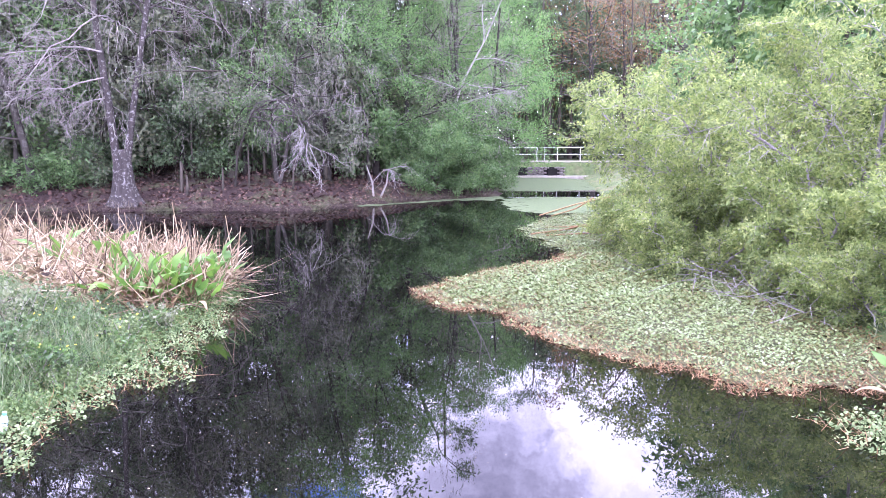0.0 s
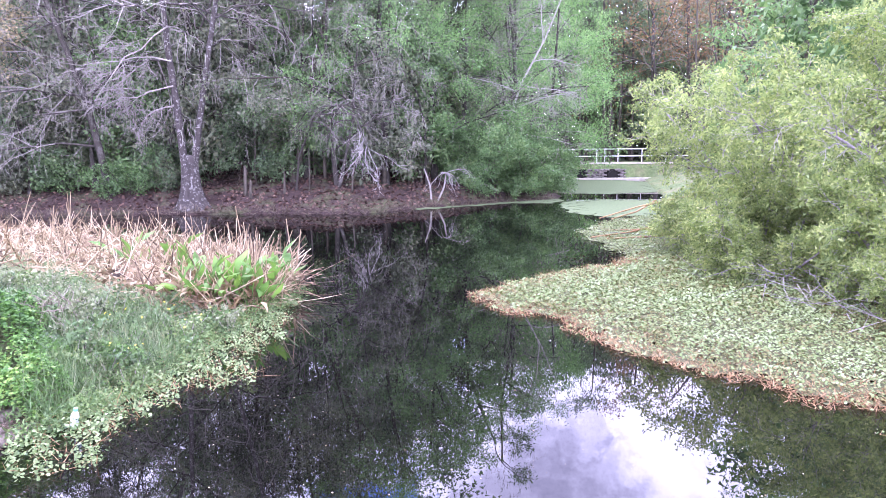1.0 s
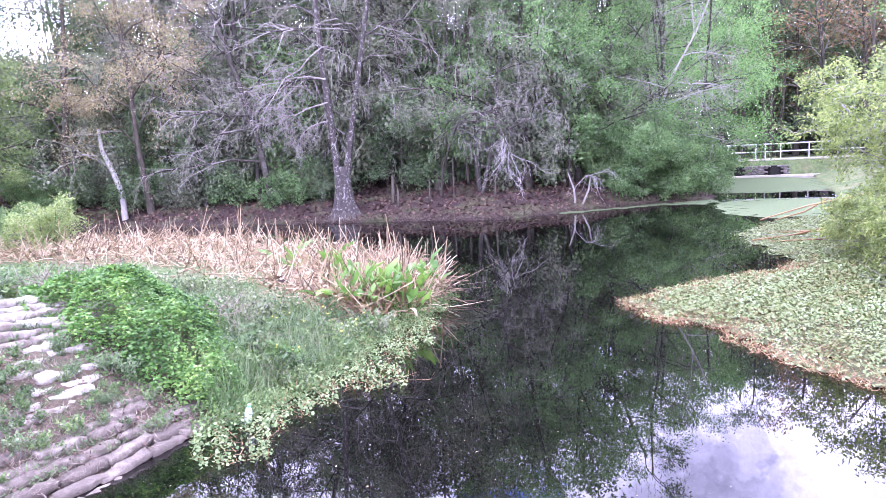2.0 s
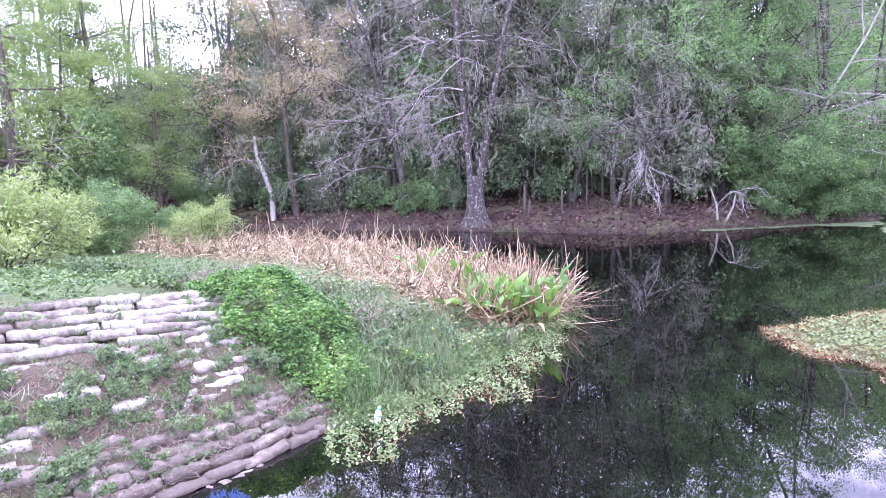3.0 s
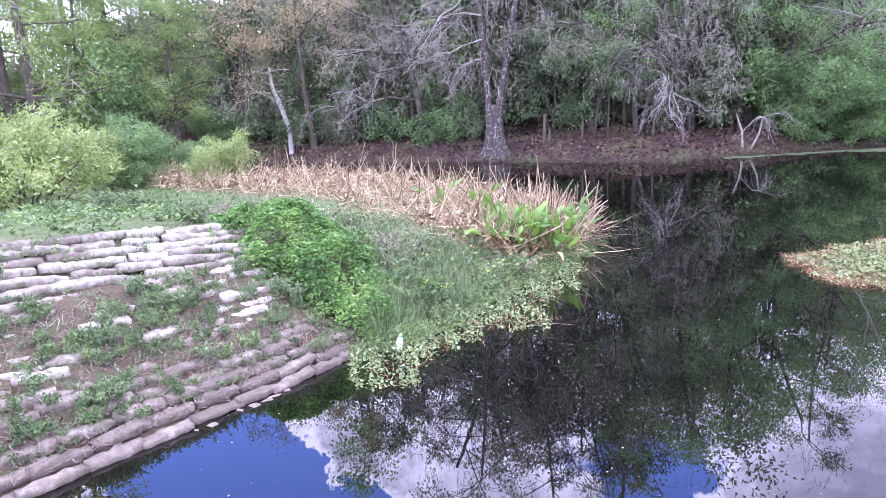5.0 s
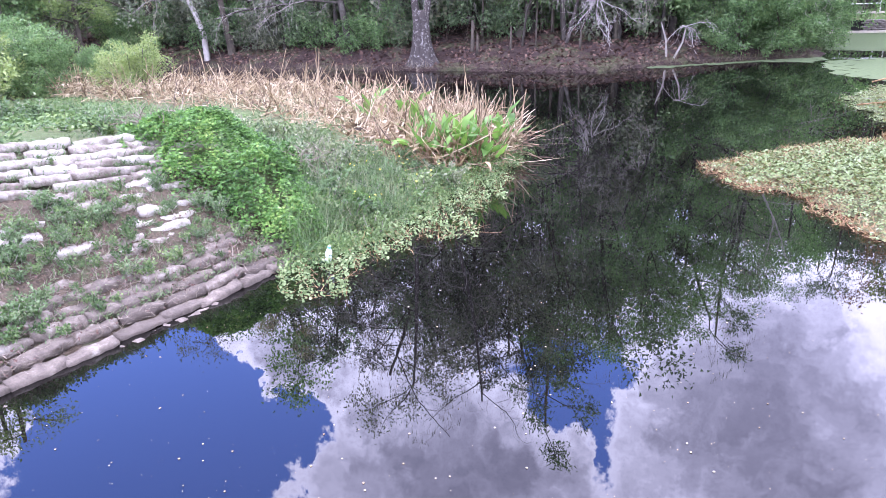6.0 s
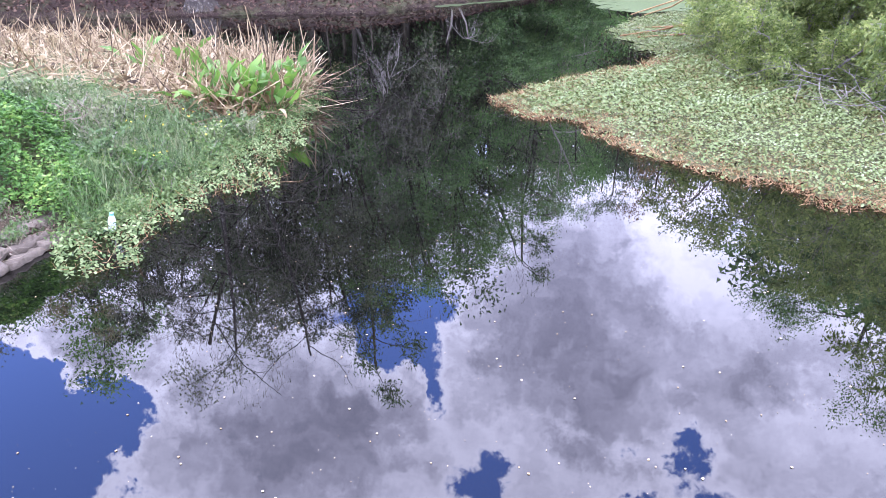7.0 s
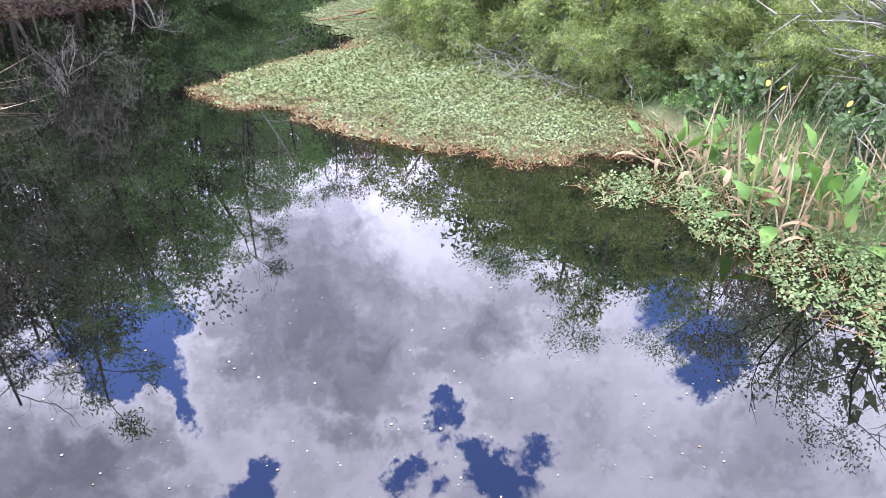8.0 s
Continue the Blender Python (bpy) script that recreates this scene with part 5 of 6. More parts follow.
def leaf_mesh(length, width, curve, seed, mat, stalk):
    """A broad lance-shaped leaf on its stalk, folded along the midrib."""
    rng = np.random.default_rng(seed)
    m = Mesher()
    n = 7
    t = np.linspace(0, 1, n)
    half = width / 2 * np.sin(np.pi * np.clip(t, 0.02, 0.985) ** 0.72) ** 0.85
    out = curve * t ** 2 * length
    rise = np.sqrt(np.maximum((t * length) ** 2 - out ** 2, 0)) + stalk
    spine = np.stack([np.zeros(n), out, rise], -1)
    fold = 0.25
    wav = rng.normal(0, 0.05, n) * width
    left = spine + np.stack([-half, -half * fold * -1 + wav, half * 0.0], -1)
    right = spine + np.stack([half, half * fold + wav, half * 0.0], -1)
    v = np.stack([left, spine, right], 1).reshape(-1, 3)
    i = np.arange(n - 1) * 3
    m.add(v, np.concatenate([np.stack([i, i + 1, i + 4, i + 3], -1), np.stack([i + 1, i + 2, i + 5, i + 4], -1)]))
    m.tube([(0, -0.02 * length, -0.05), (0, 0.01, stalk * 0.5), (0, 0, stalk + 0.02)], (0.009, 0.007, 0.004), 5)
    return m.mesh("leaf", mat, True)


def make_broad_plants():
    rng = np.random.default_rng(71)
    fresh = [leaf_mesh(0.46, 0.15, 0.25, 1, LEAF_BROAD, 0.6), leaf_mesh(0.52, 0.16, 0.45, 2, LEAF_BROAD, 0.72), leaf_mesh(0.42, 0.16, 0.1, 3, LEAF_BROAD, 0.42), leaf_mesh(0.46, 0.19, 0.75, 4, LEAF_BROAD, 0.5)]
    dead = [leaf_mesh(0.38, 0.08, 0.8, 5, LEAF_DEAD, 0.34), leaf_mesh(0.32, 0.09, 0.5, 6, LEAF_DEAD, 0.3)]
    spots = [(-4.85, 10.15), (-4.65, 10.3), (-4.45, 10.05), (-4.3, 10.3), (-4.1, 10.2), (-4.55, 10.55), (-4.2, 10.55), (-4.9, 10.45), (-4.35, 10.75), (-4.0, 10.5), (-4.7, 10.7), (-4.05, 10.8), (-5.05, 10.3), (-5.25, 10.5), (-5.2, 10.15), (-3.95, 10.15), (-4.15, 11.1), (-4.6, 10.95), (-4.4, 11.3),
             (-5.3, 11.0), (-5.9, 11.9), (-6.6, 12.5), (-7.8, 13.2), (-4.9, 11.6), (-5.5, 11.4), (-4.1, 11.7), (-7.0, 12.2)]
    right = [(5.25, 5.95), (5.05, 5.3), (5.45, 5.2), (5.0, 4.75), (5.35, 4.55), (5.7, 4.9), (5.15, 4.15), (5.6, 6.5), (5.75, 4.2), (5.0, 6.6)]
    for group, places, label in (("flag plants among the reeds", spots, "broad-leaved green flag plant among dead reeds"), ("flag plants on the near bank", right, "broad-leaved flag plant with withered brown lower leaves")):
        for x, y in places:
            plant = new("flag_plant")
            tagged(plant, label, "plant", group)
            z = max(float(ground_height(x, y)), -0.05)
            plant.matrix_basis = pose(x, y, z, 0, 0, rng.uniform(0, 360))
            near = places is right
            for k in range(9 if near else 7):
                ob = new("leaf", fresh[rng.integers(4)])
                ob.parent = plant
                s = rng.uniform(0.35, 0.8) if near else rng.uniform(0.5, 0.95)
                ob.matrix_basis = pose(rng.normal(0, 0.07), rng.normal(0, 0.07), 0, rng.uniform(-75 if near else -48, 5), rng.normal(0, 14), rng.uniform(0, 360)) @ Matrix.Scale(s, 4)
            for k in range(12 if near else 5):
                ob = new("withered_leaf", dead[rng.integers(2)])
                ob.parent = plant
                tagged(ob, "withered brown leaf")
                ob.matrix_basis = pose(rng.normal(0, 0.1), rng.normal(0, 0.1), 0, rng.uniform(-60, 10), rng.normal(0, 12), rng.uniform(0, 360)) @ Matrix.Scale(rng.uniform(0.4, 0.85) if near else rng.uniform(0.7, 1.05), 4)


def clump_heights(x, y, clumps):
    """Height of the highest of many rounded clumps of (x, y, radius, height)."""
    best = np.zeros(len(x))
    for cx, cy, cr, ch in clumps:
        best = np.maximum(best, ch * np.sqrt(np.maximum(1 - ((x - cx) ** 2 + (y - cy) ** 2) / cr ** 2, 0)))
    return best


def make_bank_plants():
    rng = np.random.default_rng(72)
    # creeper over the end of the sack slope: rounded clumps, leaves on their skin
    m, n = Mesher(), 34000
    a, r = rng.uniform(0, 6.28, n), rng.uniform(0, 1, n) ** 0.5
    x, y = -5.85 + 1.75 * r * np.cos(a), 6.85 + 1.35 * r * np.sin(a)
    bulk = 0.03 + 0.0 * x
    for hx, hy, hh, hr in ((-6.25, 6.7, 0.5, 0.62), (-5.45, 6.5, 0.38, 0.5), (-6.9, 7.4, 0.3, 0.6), (-4.95, 6.25, 0.2, 0.38), (-6.0, 7.5, 0.25, 0.5)):
        bulk = np.maximum(bulk, hh * np.exp(-((x - hx) ** 2 + (y - hy) ** 2) / hr ** 2))
    clumps = clump_heights(x, y, [(-5.9 + rng.normal(0, 0.75), 6.8 + rng.normal(0, 0.55), rng.uniform(0.12, 0.34), rng.uniform(0.10, 0.28)) for _ in range(80)])
    keep = (edge_distance(POND, x, y) > -0.1) & ((clumps > 0.015) | (rng.uniform(0, 1, n) < 0.25))
    z = ground_height(x, y) + bulk + clumps - np.abs(rng.normal(0, 0.035, n)) + 0.02
    at = np.stack([x, y, z], -1)[keep]
    k = len(at)
    way = rng.normal(size=(k, 3)) * (1, 1, 0.35) + np.array([0.25, -0.4, -0.1])
    m.leaves(at, way, rng.uniform(0.03, 0.065, k), rng.uniform(0.024, 0.05, k), rng, 0.15, 0.75)
    tagged(part("creeper_mound", m, LEAF_VINE), "mound of bright green creeper leaves over the bank", "creeper", kind="stuff")
    # creeper and weeds on the top of the bank
    m = Mesher()
    for poly, n, lumps, hi in (([(-7.5, 1.0), (-7.4, 5.6), (-7.2, 7.2), (-6.6, 8.4), (-9.4, 10.2), (-14, 10.8), (-20, 10.5), (-21, 7.5), (-16, 1.0)], 34000, 240, 0.36),
                               ([(-4.2, 6.6), (-4.2, 9.4), (-6, 10), (-8, 11.3), (-12, 13), (-19, 14), (-19, 11), (-9, 10), (-6.5, 8.2)], 9000, 90, 0.2)):
        x, y = sprinkle(poly, n, rng, 0.3, 0.8)
        k = len(x)
        cx, cy = sprinkle(poly, lumps, rng)
        lump = clump_heights(x, y, [(p, q, rng.uniform(0.25, 0.7), rng.uniform(0.3, 1.0) * hi) for p, q in zip(cx, cy)])
        z = ground_height(x, y) + 0.02 + lump * rng.uniform(0.55, 1.0, k) + 0.03 * rng.uniform(0, 1, k)
        m.leaves(np.stack([x, y, z], -1), rng.normal(size=(k, 3)) * (1, 1, 0.5), rng.uniform(0.04, 0.1, k), rng.uniform(0.026, 0.06, k), rng, 0.15, 0.6)
    tagged(part("bank_weeds", m, LEAF_WEED), "low green weeds covering the bank", "weeds", kind="stuff")
    m = Mesher()
    for poly, n, hi in (([(-4.15, 6.3), (-4.1, 8.8), (-5.6, 9.9), (-7.5, 11.0), (-9, 10.0), (-6.7, 7.9), (-5.0, 7.0)], 9000, 0.5), ([(-9, 10), (-19, 10.6), (-19, 13.6), (-12, 12.8), (-7.6, 11.2)], 3000, 0.4)):
        x, y = sprinkle(poly, n, rng, 0.2, 0.6)
        k = len(x)
        foot = np.stack([x, y, ground_height(x, y) - 0.02], -1)
        tall = hi * np.clip(0.55 + 0.6 * ragged(x, y, 0.3, 8.0), 0.12, 1.1)
        m.blades(foot, foot + np.stack([rng.normal(0, 0.16, k), rng.normal(0, 0.16, k), rng.uniform(0.2, 1, k) * tall], -1), rng.uniform(0.004, 0.010, k), rng, 0.4)
    tagged(part("wispy_grass", m, LEAF_WISP), "wispy grey-green grass on the marshy bank", "grass", kind="stuff")
    m = Mesher()
    for cx, cy, n, spread in ((-4.75, 6.6, 260, 0.16), (-5.2, 7.4, 260, 0.22), (-4.4, 7.7, 160, 0.22), (-6.3, 8.6, 200, 0.4), (-5.2, 8.9, 180, 0.4), (-4.6, 6.1, 120, 0.15)):
        x, y = cx + rng.normal(0, spread, n), cy + rng.normal(0, spread, n)
        foot = np.stack([x, y, np.maximum(ground_height(x, y), 0) - 0.02], -1)
        m.blades(foot, foot + np.stack([rng.normal(0, 0.12, n), rng.normal(0, 0.12, n), rng.uniform(0.2, 0.62, n)], -1), rng.uniform(0.006, 0.012, n), rng, 0.3)
    tagged(part("green_grass_tufts", m, LEAF_GRASS), "tufts of fresh green grass by the water", "grass", kind="stuff")
    # leafy edge where the bank meets the water
    m, n = Mesher(), 7000
    t = rng.uniform(5.5, 12.2, n)
    edge = np.interp(t, [5.5, 5.65, 6.3, 7.2, 8.6, 10.3, 12.0, 12.2], [-4.49, -4.46, -4.1, -4.1, -4.0, -3.9, -3.8, -3.87])
    x = edge + rng.normal(-0.08, 0.17, n)
    z = np.maximum(ground_height(x, t), 0) + rng.uniform(0.005, 1, n) * np.clip(0.10 + 0.12 * ragged(x, t, 0.25, 6.0), 0.03, 0.3)
    m.leaves(np.stack([x, t, z], -1), rng.normal(size=(n, 3)) + (0.2, -0.2, 0.3), rng.uniform(0.025, 0.075, n), rng.uniform(0.014, 0.032, n), rng)
    tagged(part("shore_weeds", m, LEAF_WEED), "small leafy weeds along the edge of the water", "weeds", kind="stuff")
    # small yellow-white flowers
    m, n = Mesher(), 60
    x, y = sprinkle([(-4.2, 7.0), (-4.0, 9.3), (-5.5, 9.8), (-7, 9), (-5, 7.2)], n, rng)
    m.discs(np.stack([x, y, ground_height(x, y) + rng.uniform(0.12, 0.35, len(x))], -1), 0.014, rng, 0.4)
    tagged(part("small_flowers", m, FLOWER), "tiny yellow flowers in the bank grass", "flowers", kind="stuff")
    # dry brush heaps
    for cx, cy, lift in ((-5.55, 7.55, 0.45), (-7.4, 6.6, 0.3), (-6.9, 6.6, 0.4)):
        m = Mesher()
        for k in range(90):
            p = np.array([cx + rng.normal(0, 0.16), cy + rng.normal(0, 0.16), float(ground_height(cx, cy)) + rng.uniform(0.05, lift)])
            e = p + rng.normal(0, 0.16, 3)
            m.tube([p, (p + e) / 2 + rng.normal(0, 0.03, 3), e], (0.006, 0.005, 0.003), 3)
        tagged(part("dry_brush", m, LEAF_TWIGS), "small heap of dark dry brush in the creeper", "brush", "dry brush heaps")


def make_weed(seed, height, mat, n=90):
    rng = np.random.default_rng(seed)
    wood, leaf = Mesher(), Mesher()
    tips = []
    for k in range(9):
        a, lean = rng.uniform(0, 6.28), rng.uniform(0.2, 1.1)
        e = np.array([math.cos(a) * lean, math.sin(a) * lean, 1.0]) * height * rng.uniform(0.5, 1.0)
        mid = e * 0.5 + rng.normal(0, 0.1 * height, 3)
        wood.tube([(0, 0, -0.03), mid, e], (0.005, 0.004, 0.002), 3)
        for s in np.linspace(0.25, 1, n // 9):
            tips.append((mid * 2 * s if s < 0.5 else mid + (e - mid) * (2 * s - 1)))
    tips = np.array(tips)
    k = len(tips)
    leaf.leaves(tips + rng.normal(0, 0.02, (k, 3)), rng.normal(size=(k, 3)) + (0, 0, 0.2), rng.uniform(0.03, 0.06, k), rng.uniform(0.02, 0.038, k), rng)
    thing = new("bank_weed")
    tagged(thing, "small leafy green weed growing between concrete sacks", "weed", "weeds on the slope")
    part("stem_tuft", wood, BARK_TWIG, thing)
    part("foliage", leaf, mat, thing)
    return thing


def make_slope_weeds():
    rng = np.random.default_rng(73)
    kinds = [make_weed(1, 0.22, LEAF_WEED, 180), make_weed(2, 0.14, LEAF_WEED, 117), make_weed(3, 0.28, LEAF_GRASS, 270), make_weed(4, 0.34, LEAF_WISP, 300), make_weed(5, 0.26, LEAF_PAD, 240)]
    first = [True] * 5
    for k in range(210):
        u, s = rng.uniform(0.25, 1.85), rng.uniform(-3.2, 1.7)
        if k > 198:
            u = rng.uniform(1.5, 2.5)
        if k < 40:
            cu, cs = ((0.55, -1.0), (1.45, -0.1), (1.3, 0.25), (0.7, -2.0), (1.1, -0.6))[k % 5]
            u, s = cu + rng.normal(0, 0.13), cs + rng.normal(0, 0.22)
        x, y = on_slope(u, s)
        i = rng.choice(3, p=[0.3, 0.6, 0.1]) if k >= 40 else (2, 0)[k % 2]
        t = kinds[i] if first[i] else copy_thing(kinds[i], Matrix.Identity(4))
        first[i] = False
        t.matrix_basis = Matrix.Translation((x, y, u * BAG_SLOPE * (1 - 0.055 * s) + 0.01)) @ Matrix.Rotation(rng.uniform(0, 6.28), 4, "Z") @ Matrix.Scale(rng.uniform(0.35, 0.85), 4)
    for k in range(130):                                                            # leafy tufts over the marshy bank
        x, y = sprinkle([(-4.1, 6.4), (-4.0, 9.6), (-5.6, 9.9), (-8, 11.2), (-9.5, 10.5), (-8.0, 8.6), (-6.6, 8.0), (-5.2, 6.9)], 8, rng, 0.2) if k < 95 else sprinkle([(-7.6, 5.4), (-7.6, 7.4), (-10, 8), (-12, 5), (-10, 2)], 8, rng, 0.2)
        i = rng.choice(5, p=[0.25, 0.1, 0.2, 0.25, 0.2]) if k < 95 else rng.integers(3)
        t = kinds[i] if first[i] else copy_thing(kinds[i], Matrix.Identity(4))
        first[i] = False
        tagged(t, "leafy weed tuft in the grass of the marshy bank", "weed", "weeds on the marshy bank")
        t.matrix_basis = Matrix.Translation((x[0], y[0], max(float(ground_height(x[0], y[0])), 0.0))) @ Matrix.Rotation(rng.uniform(0, 6.28), 4, "Z") @ Matrix.Scale(rng.uniform(0.9, 1.7), 4)
    for k in range(34):                                                            # tall weeds on the near right bank
        x, y = sprinkle([(5.9, 3.4), (6.0, 7.0), (6.8, 9.6), (9.5, 9.6), (9.5, 3.4)], 8, rng, 0.2)
        t = copy_thing(kinds[rng.integers(3)], Matrix.Identity(4))
        tagged(t, "tall leafy green weed on the near bank", "weed", "tall weeds on the near bank")
        t.matrix_basis = Matrix.Translation((x[0], y[0], float(ground_height(x[0], y[0])))) @ Matrix.Rotation(rng.uniform(0, 6.28), 4, "Z") @ Matrix.Scale(rng.uniform(1.8, 3.2), 4)
    m, n = Mesher(), 2600
    lu, ls = rng.uniform(0.12, 1.9, n), rng.uniform(-3.5, 1.8, n)
    lp = BAG_FOOT + np.outer(lu * (1 - 0.055 * ls), BAG_OUT) + np.outer(ls, BAG_WAY)
    m.discs(np.concatenate([lp, np.maximum(lu * BAG_SLOPE * (1 - 0.055 * ls) + rng.uniform(0.0, 0.06, n), 0.02)[:, None]], 1), rng.uniform(0.006, 0.016, n), rng, 0.6, 4)
    tagged(part("slope_leaf_litter", m, LITTER), "dry fallen leaves lying on the sack slope", "leaf litter", kind="stuff")
    g, n = Mesher(), 16000                                                            # grass and small leaves in the joints between rows
    row = rng.integers(0, 20, n)
    u, s = -0.015 + row * 0.152 + rng.normal(0, 0.022, n), rng.uniform(-3.6, 2.1, n)
    ok = (rng.uniform(0, 1, n) < np.clip(0.35 + 0.7 * ragged(u * 1.5, s, 0.35, 3.0), 0.04, 1)) & (u > 0.2)
    u, s = u[ok], s[ok]
    n = len(u)
    p = BAG_FOOT + np.outer(u * (1 - 0.055 * s), BAG_OUT) + np.outer(s, BAG_WAY)
    foot = np.concatenate([p, (u * BAG_SLOPE * (1 - 0.055 * s) - 0.01)[:, None]], 1)
    g.blades(foot, foot + np.stack([rng.normal(0.02, 0.05, n), rng.normal(0, 0.05, n), rng.uniform(0.03, 0.12, n)], -1), rng.uniform(0.005, 0.012, n), rng, 0.5)
    g.leaves(foot[::2] + (0.01, 0, 0.03), rng.normal(size=(len(foot[::2]), 3)) + (0.3, 0, 0.4), rng.uniform(0.02, 0.05, len(foot[::2])), rng.uniform(0.014, 0.03, len(foot[::2])), rng)
    tagged(part("joint_grass", g, LEAF_GRASS), "short grass and moss growing in the joints between sacks", "grass", kind="stuff")
    m, n = Mesher(), 4800
    u, s = rng.uniform(0.1, 1.75, n), rng.uniform(-3.5, 1.7, n)
    p = BAG_FOOT + np.outer(u * (1 - 0.055 * s), BAG_OUT) + np.outer(s, BAG_WAY)
    foot = np.concatenate([p, (u * BAG_SLOPE * (1 - 0.055 * s) + 0.02)[:, None]], 1)
    m.blades(foot, foot + np.stack([rng.normal(0, 0.09, n), rng.normal(0, 0.09, n), rng.uniform(0.0, 0.11, n)], -1), rng.uniform(0.004, 0.01, n), rng, 0.5)
    tagged(part("slope_litter", m, LEAF_TWIGS), "dead stems and straw lying over the sacks", "litter", kind="stuff")


def make_bottle():
    m = Mesher()
    zs = [0, 0.004, 0.02, 0.05, 0.056, 0.062, 0.10, 0.125, 0.145, 0.155]
    rs = [0.024, 0.031, 0.033, 0.033, 0.031, 0.033, 0.033, 0.028, 0.017, 0.0135]
    m.tube([(0, 0, z) for z in zs], rs, 18, cap=True)
    bottle = new("plastic_bottle")
    tagged(bottle, "small discarded plastic bottle with a blue-green cap at the water's edge", "bottle")
    part("body", m, make_bottle_material("cloudy_plastic", (0.85, 0.88, 0.88), 0.25, 0.25), bottle, smooth=True)
    m = Mesher()
    m.tube([(0, 0, 0.152), (0, 0, 0.176), (0, 0, 0.178)], (0.0165, 0.0165, 0.014), 16, cap=True)
    part("cap", m, make_bottle_material("teal_cap", (0.12, 0.42, 0.40), 0.4, 0.0), bottle, "blue-green screw cap")
    m = Mesher()
    m.tube([(0, 0, 0.068), (0, 0, 0.098)], (0.0338, 0.0338), 18)
    part("label_band", m, make_bottle_material("pale_label", (0.62, 0.78, 0.86), 0.4, 0.0), bottle, "pale blue label band", smooth=True)
    bottle.matrix_basis = pose(-4.11, 5.83, 0.05, 14, 10, 30) @ Matrix.Scale(1.15, 4)


make_reeds()
make_broad_plants()
make_bank_plants()
make_slope_weeds()
make_bottle()


# ---- the willows and the near right bank ----
def make_willow(seed, height, spread, stems, per_tip):
    return make_tree("willow_thicket", "many-stemmed willow thicket in pale yellow-green leaf", "willow", height, 0.055,
                     [(9, 0.75, 0.42, 0.0, 0.08, 0.12), (7, 0.75, 0.5, 0.0, 0.16, 0.1), (4, 0.7, 0.55, 0.05, 0.2, 0.1), END], seed, BARK_WILLOW, BARK_FINE, LEAF_WILLOW, per_tip, (0.095, 0.04), 0.08, stems=stems, hang=0.15, spread=spread, group="willow thickets")


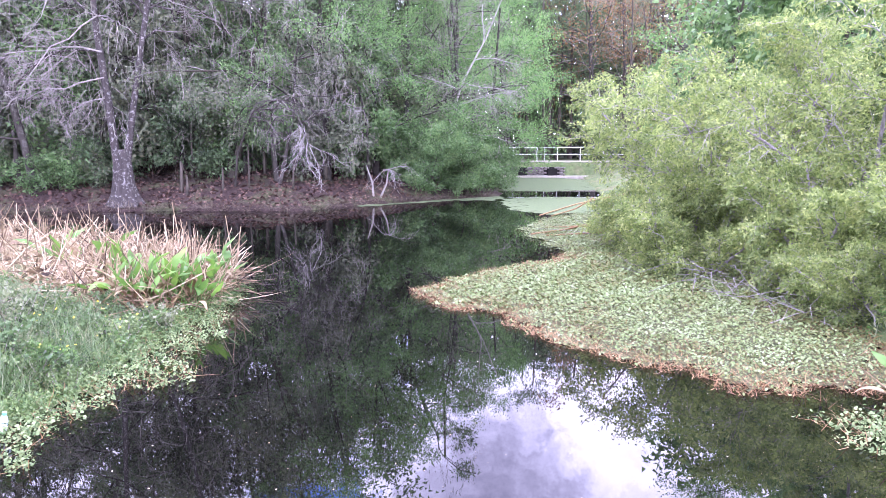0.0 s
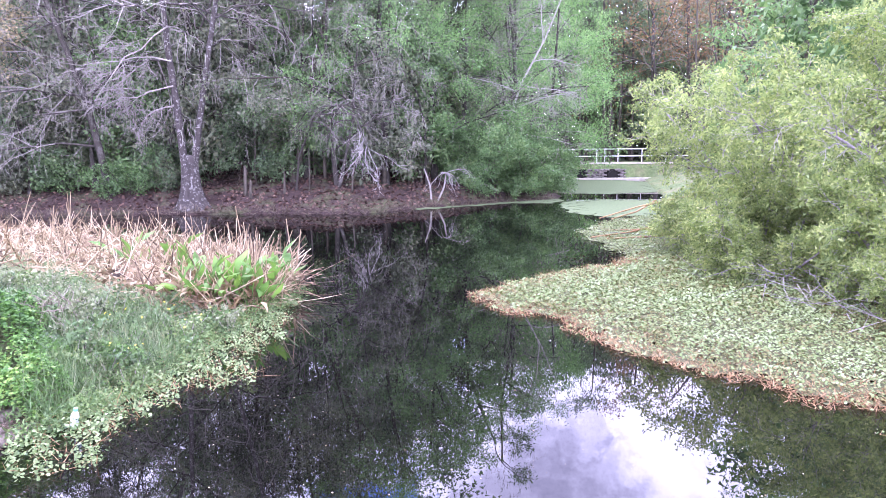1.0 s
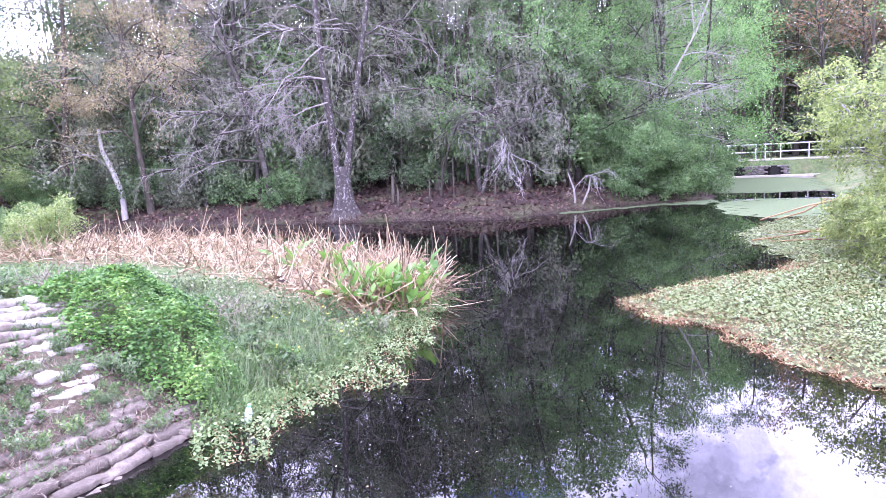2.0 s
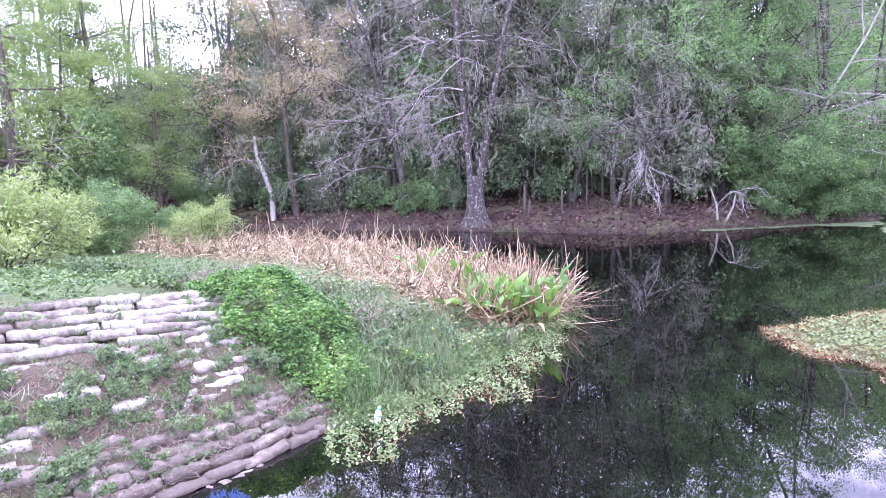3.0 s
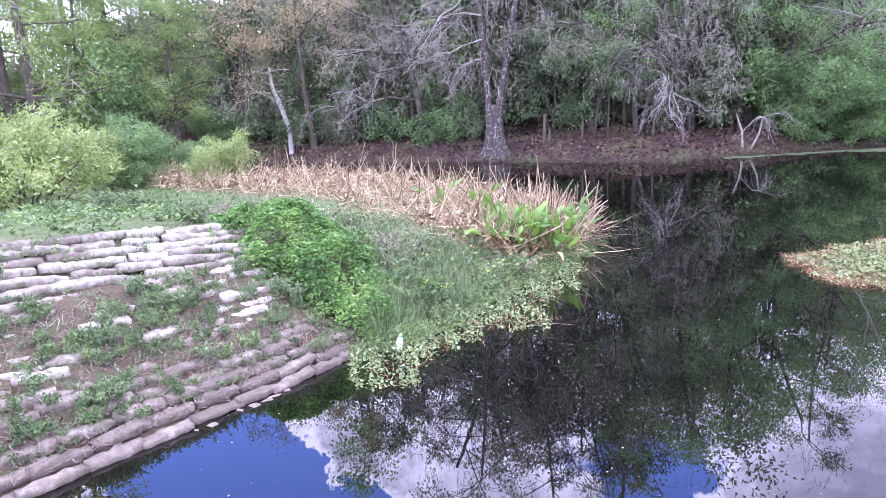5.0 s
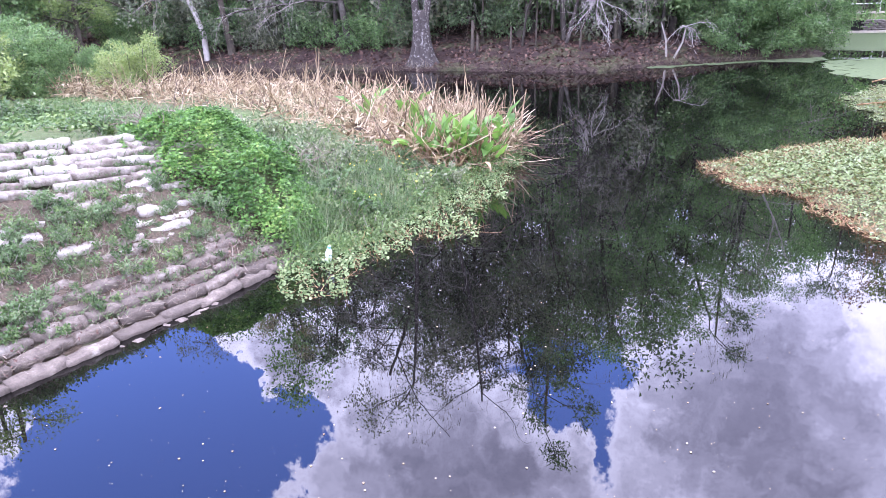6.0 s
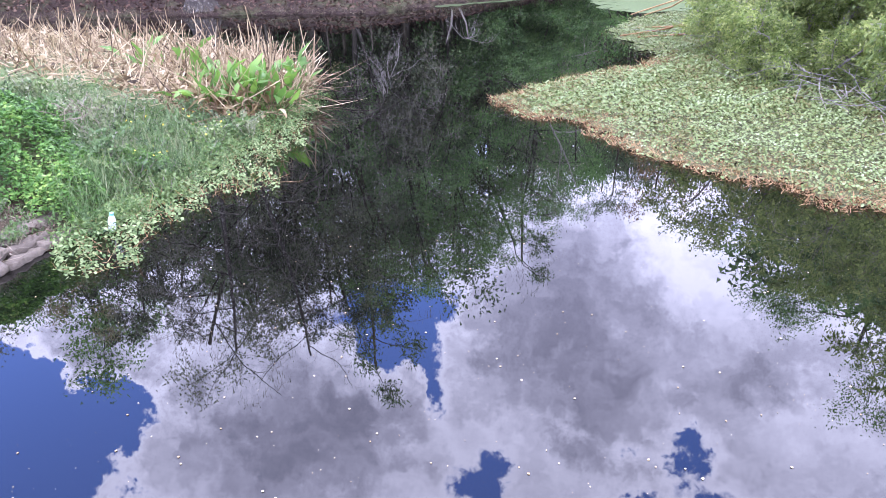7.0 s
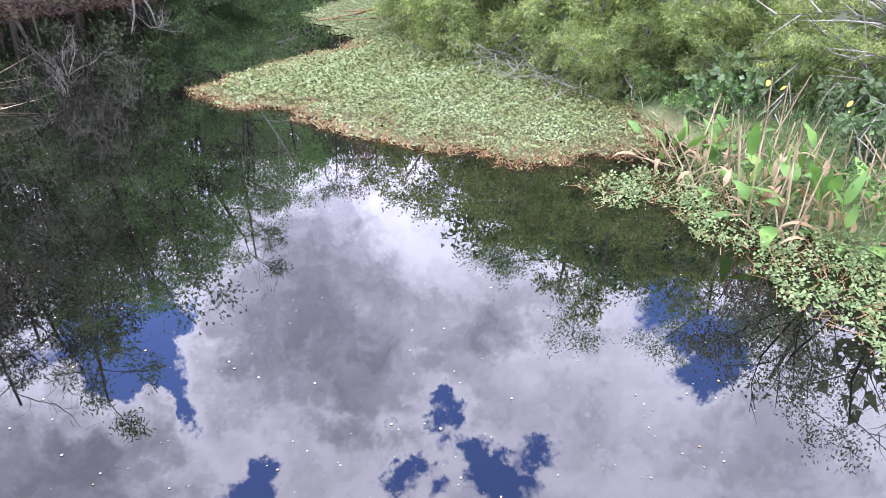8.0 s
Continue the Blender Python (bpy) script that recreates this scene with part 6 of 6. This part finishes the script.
def make_right_bank():
    rng = np.random.default_rng(80)
    big = make_willow(81, 5.2, 0.8, 9, 6)
    low = make_willow(82, 3.0, 0.8, 9, 5)
    spots = [(big, 7.3, 17.2, 0.0, 1.0), (big, 9.2, 13.6, 2.2, 1.0), (low, 6.9, 11.6, 0.5, 0.85), (low, 5.9, 15.8, 2.5, 0.85), (low, 8.2, 9.4, 3.5, 0.8), (low, 7.6, 7.4, 4.5, 0.5), (low, 8.8, 5.4, 0.9, 0.55), (low, 6.6, 9.6, 2.9, 0.5), (low, 5.2, 14.0, 1.3, 0.8)]
    done = set()
    for kind, x, y, turn, scale in spots:
        plant_at(kind, x, y, turn, scale, kind.name not in done, 0.1)
        done.add(kind.name)
    # dead twigs at the willows' feet
    m = Mesher()
    for k in range(420):
        a = np.array([rng.uniform(4.4, 8.6), rng.uniform(9.4, 17.5), 0.0])
        a[2] = max(float(ground_height(a[0], a[1])), 0) + rng.uniform(0.02, 0.5)
        e = a + np.array([rng.normal(-0.3, 0.5), rng.normal(-0.3, 0.5), rng.normal(0.05, 0.25)])
        m.tube([a, (a + e) / 2 + rng.normal(0, 0.08, 3), e], (0.007, 0.005, 0.003), 3)
    tagged(part("dead_willow_twigs", m, BARK_WILLOW), "tangle of grey dead twigs under the willows", "twigs", kind="stuff")
    # weeds and grass on the near right bank
    m, g = Mesher(), Mesher()
    area = [(5.2, 2.2), (5.3, 4.3), (5.5, 6.0), (5.9, 8.0), (6.6, 11.0), (6.4, 13), (12, 13), (12, 2.2)]
    x, y = sprinkle(area, 26000, rng, 0.3, 0.7)
    k = len(x)
    cx, cy = sprinkle(area, 150, rng)
    z = ground_height(x, y) + rng.uniform(0.5, 1, k) * (0.05 + clump_heights(x, y, [(p, q, rng.uniform(0.2, 0.55), rng.uniform(0.2, 0.7)) for p, q in zip(cx, cy)]))
    m.leaves(np.stack([x, y, z], -1), rng.normal(size=(k, 3)) * (1, 1, 0.6), rng.uniform(0.035, 0.085, k), rng.uniform(0.02, 0.045, k), rng, 0.15, 0.5)
    tagged(part("near_bank_weeds", m, LEAF_VINE), "tall leafy green weeds on the near bank", "weeds", kind="stuff")
    x, y = sprinkle(area, 5000, rng, 0.3, 0.7)
    k = len(x)
    foot = np.stack([x, y, ground_height(x, y) - 0.02], -1)
    g.blades(foot, foot + np.stack([rng.normal(0, 0.15, k), rng.normal(0, 0.15, k), rng.uniform(0.15, 0.75, k)], -1), 0.009, rng, 0.4)
    tagged(part("near_bank_grass", g, LEAF_WISP), "thin pale grass among the bank weeds", "grass", kind="stuff")
    f = Mesher()
    x, y = sprinkle([(6.2, 5), (6.4, 9), (9, 9), (9, 5)], 26, rng)
    f.discs(np.stack([x, y, ground_height(x, y) + rng.uniform(0.5, 0.75, len(x))], -1), 0.03, rng, 0.5)
    tagged(part("yellow_flowers", f, FLOWER), "scattered small yellow flowers in the weeds", "flowers", kind="stuff")
    for k in range(110):
        x, y = rng.uniform(4.7, 6.3), rng.uniform(4.2, 6.9)
        z = max(float(ground_height(x, y)), 0)
        up = rng.uniform(0.4, 1.0) if k < 26 else rng.uniform(0.0, 0.45)
        run = 0.22 if k < 26 else 0.3
        e = np.array([x + rng.normal(-0.1, run), y + rng.normal(0, run), z + 0.1 + up])
        b = np.array([x, y, z - 0.04])
        s = Mesher()
        s.tube([b, (b + e) / 2 + rng.normal(0, 0.03, 3), e], (0.010, 0.009, 0.006), 5, cap=True)
        tagged(part("dry_stalk", s, LEAF_REED), "dry pale stalk among the flag plants", "stalk", "dry stalks on the near bank")


make_right_bank()


# ---- the sack slope ----
def make_sack_slope():
    rng = np.random.default_rng(90)
    slope = new("sack_slope")
    tagged(slope, "bank faced with rows of weathered concrete sacks", "slope", kind="structure")
    shapes = [pillow(0.44 + 0.012 * s, 0.145, 0.115, s, BAG, 10, 7, 0.85, 2.2) for s in range(6)]
    rows, step = 20, 0.152
    for r in range(rows):
        u = -0.09 + r * step
        s = -4.2 + (0.23 if r % 2 else 0.0) + rng.uniform(-0.05, 0.05)
        while s < BAG_END - 0.15 + 0.1 * math.sin(r * 2.3) + (0.35 if u > 1.9 else 0.0):
            hidden = 0.25 < u * BAG_SLOPE < 0.95
            if not (hidden and rng.uniform() < 0.2):
                x, y = on_slope(u + rng.normal(0, 0.02), s + rng.normal(0, 0.02))
                ob = new("sack", shapes[rng.integers(6)])
                ob.parent = slope
                turn = math.degrees(math.atan2(BAG_WAY[1], BAG_WAY[0])) - 3.15 * u
                sink = rng.uniform(0.0, 0.085) if hidden else rng.uniform(0, 0.02)
                ob.matrix_basis = pose(x, y, u * BAG_SLOPE * (1 - 0.055 * s) + rng.normal(0, 0.008) - sink - 0.01, rng.normal(6, 7), rng.normal(0, 2.5) + 1.6 * u, turn + rng.normal(0, 2.5)) @ Matrix.Diagonal((rng.uniform(0.9, 1.08), rng.uniform(0.9, 1.1), rng.uniform(0.85, 1.1), 1))
            s += 0.468


make_sack_slope()
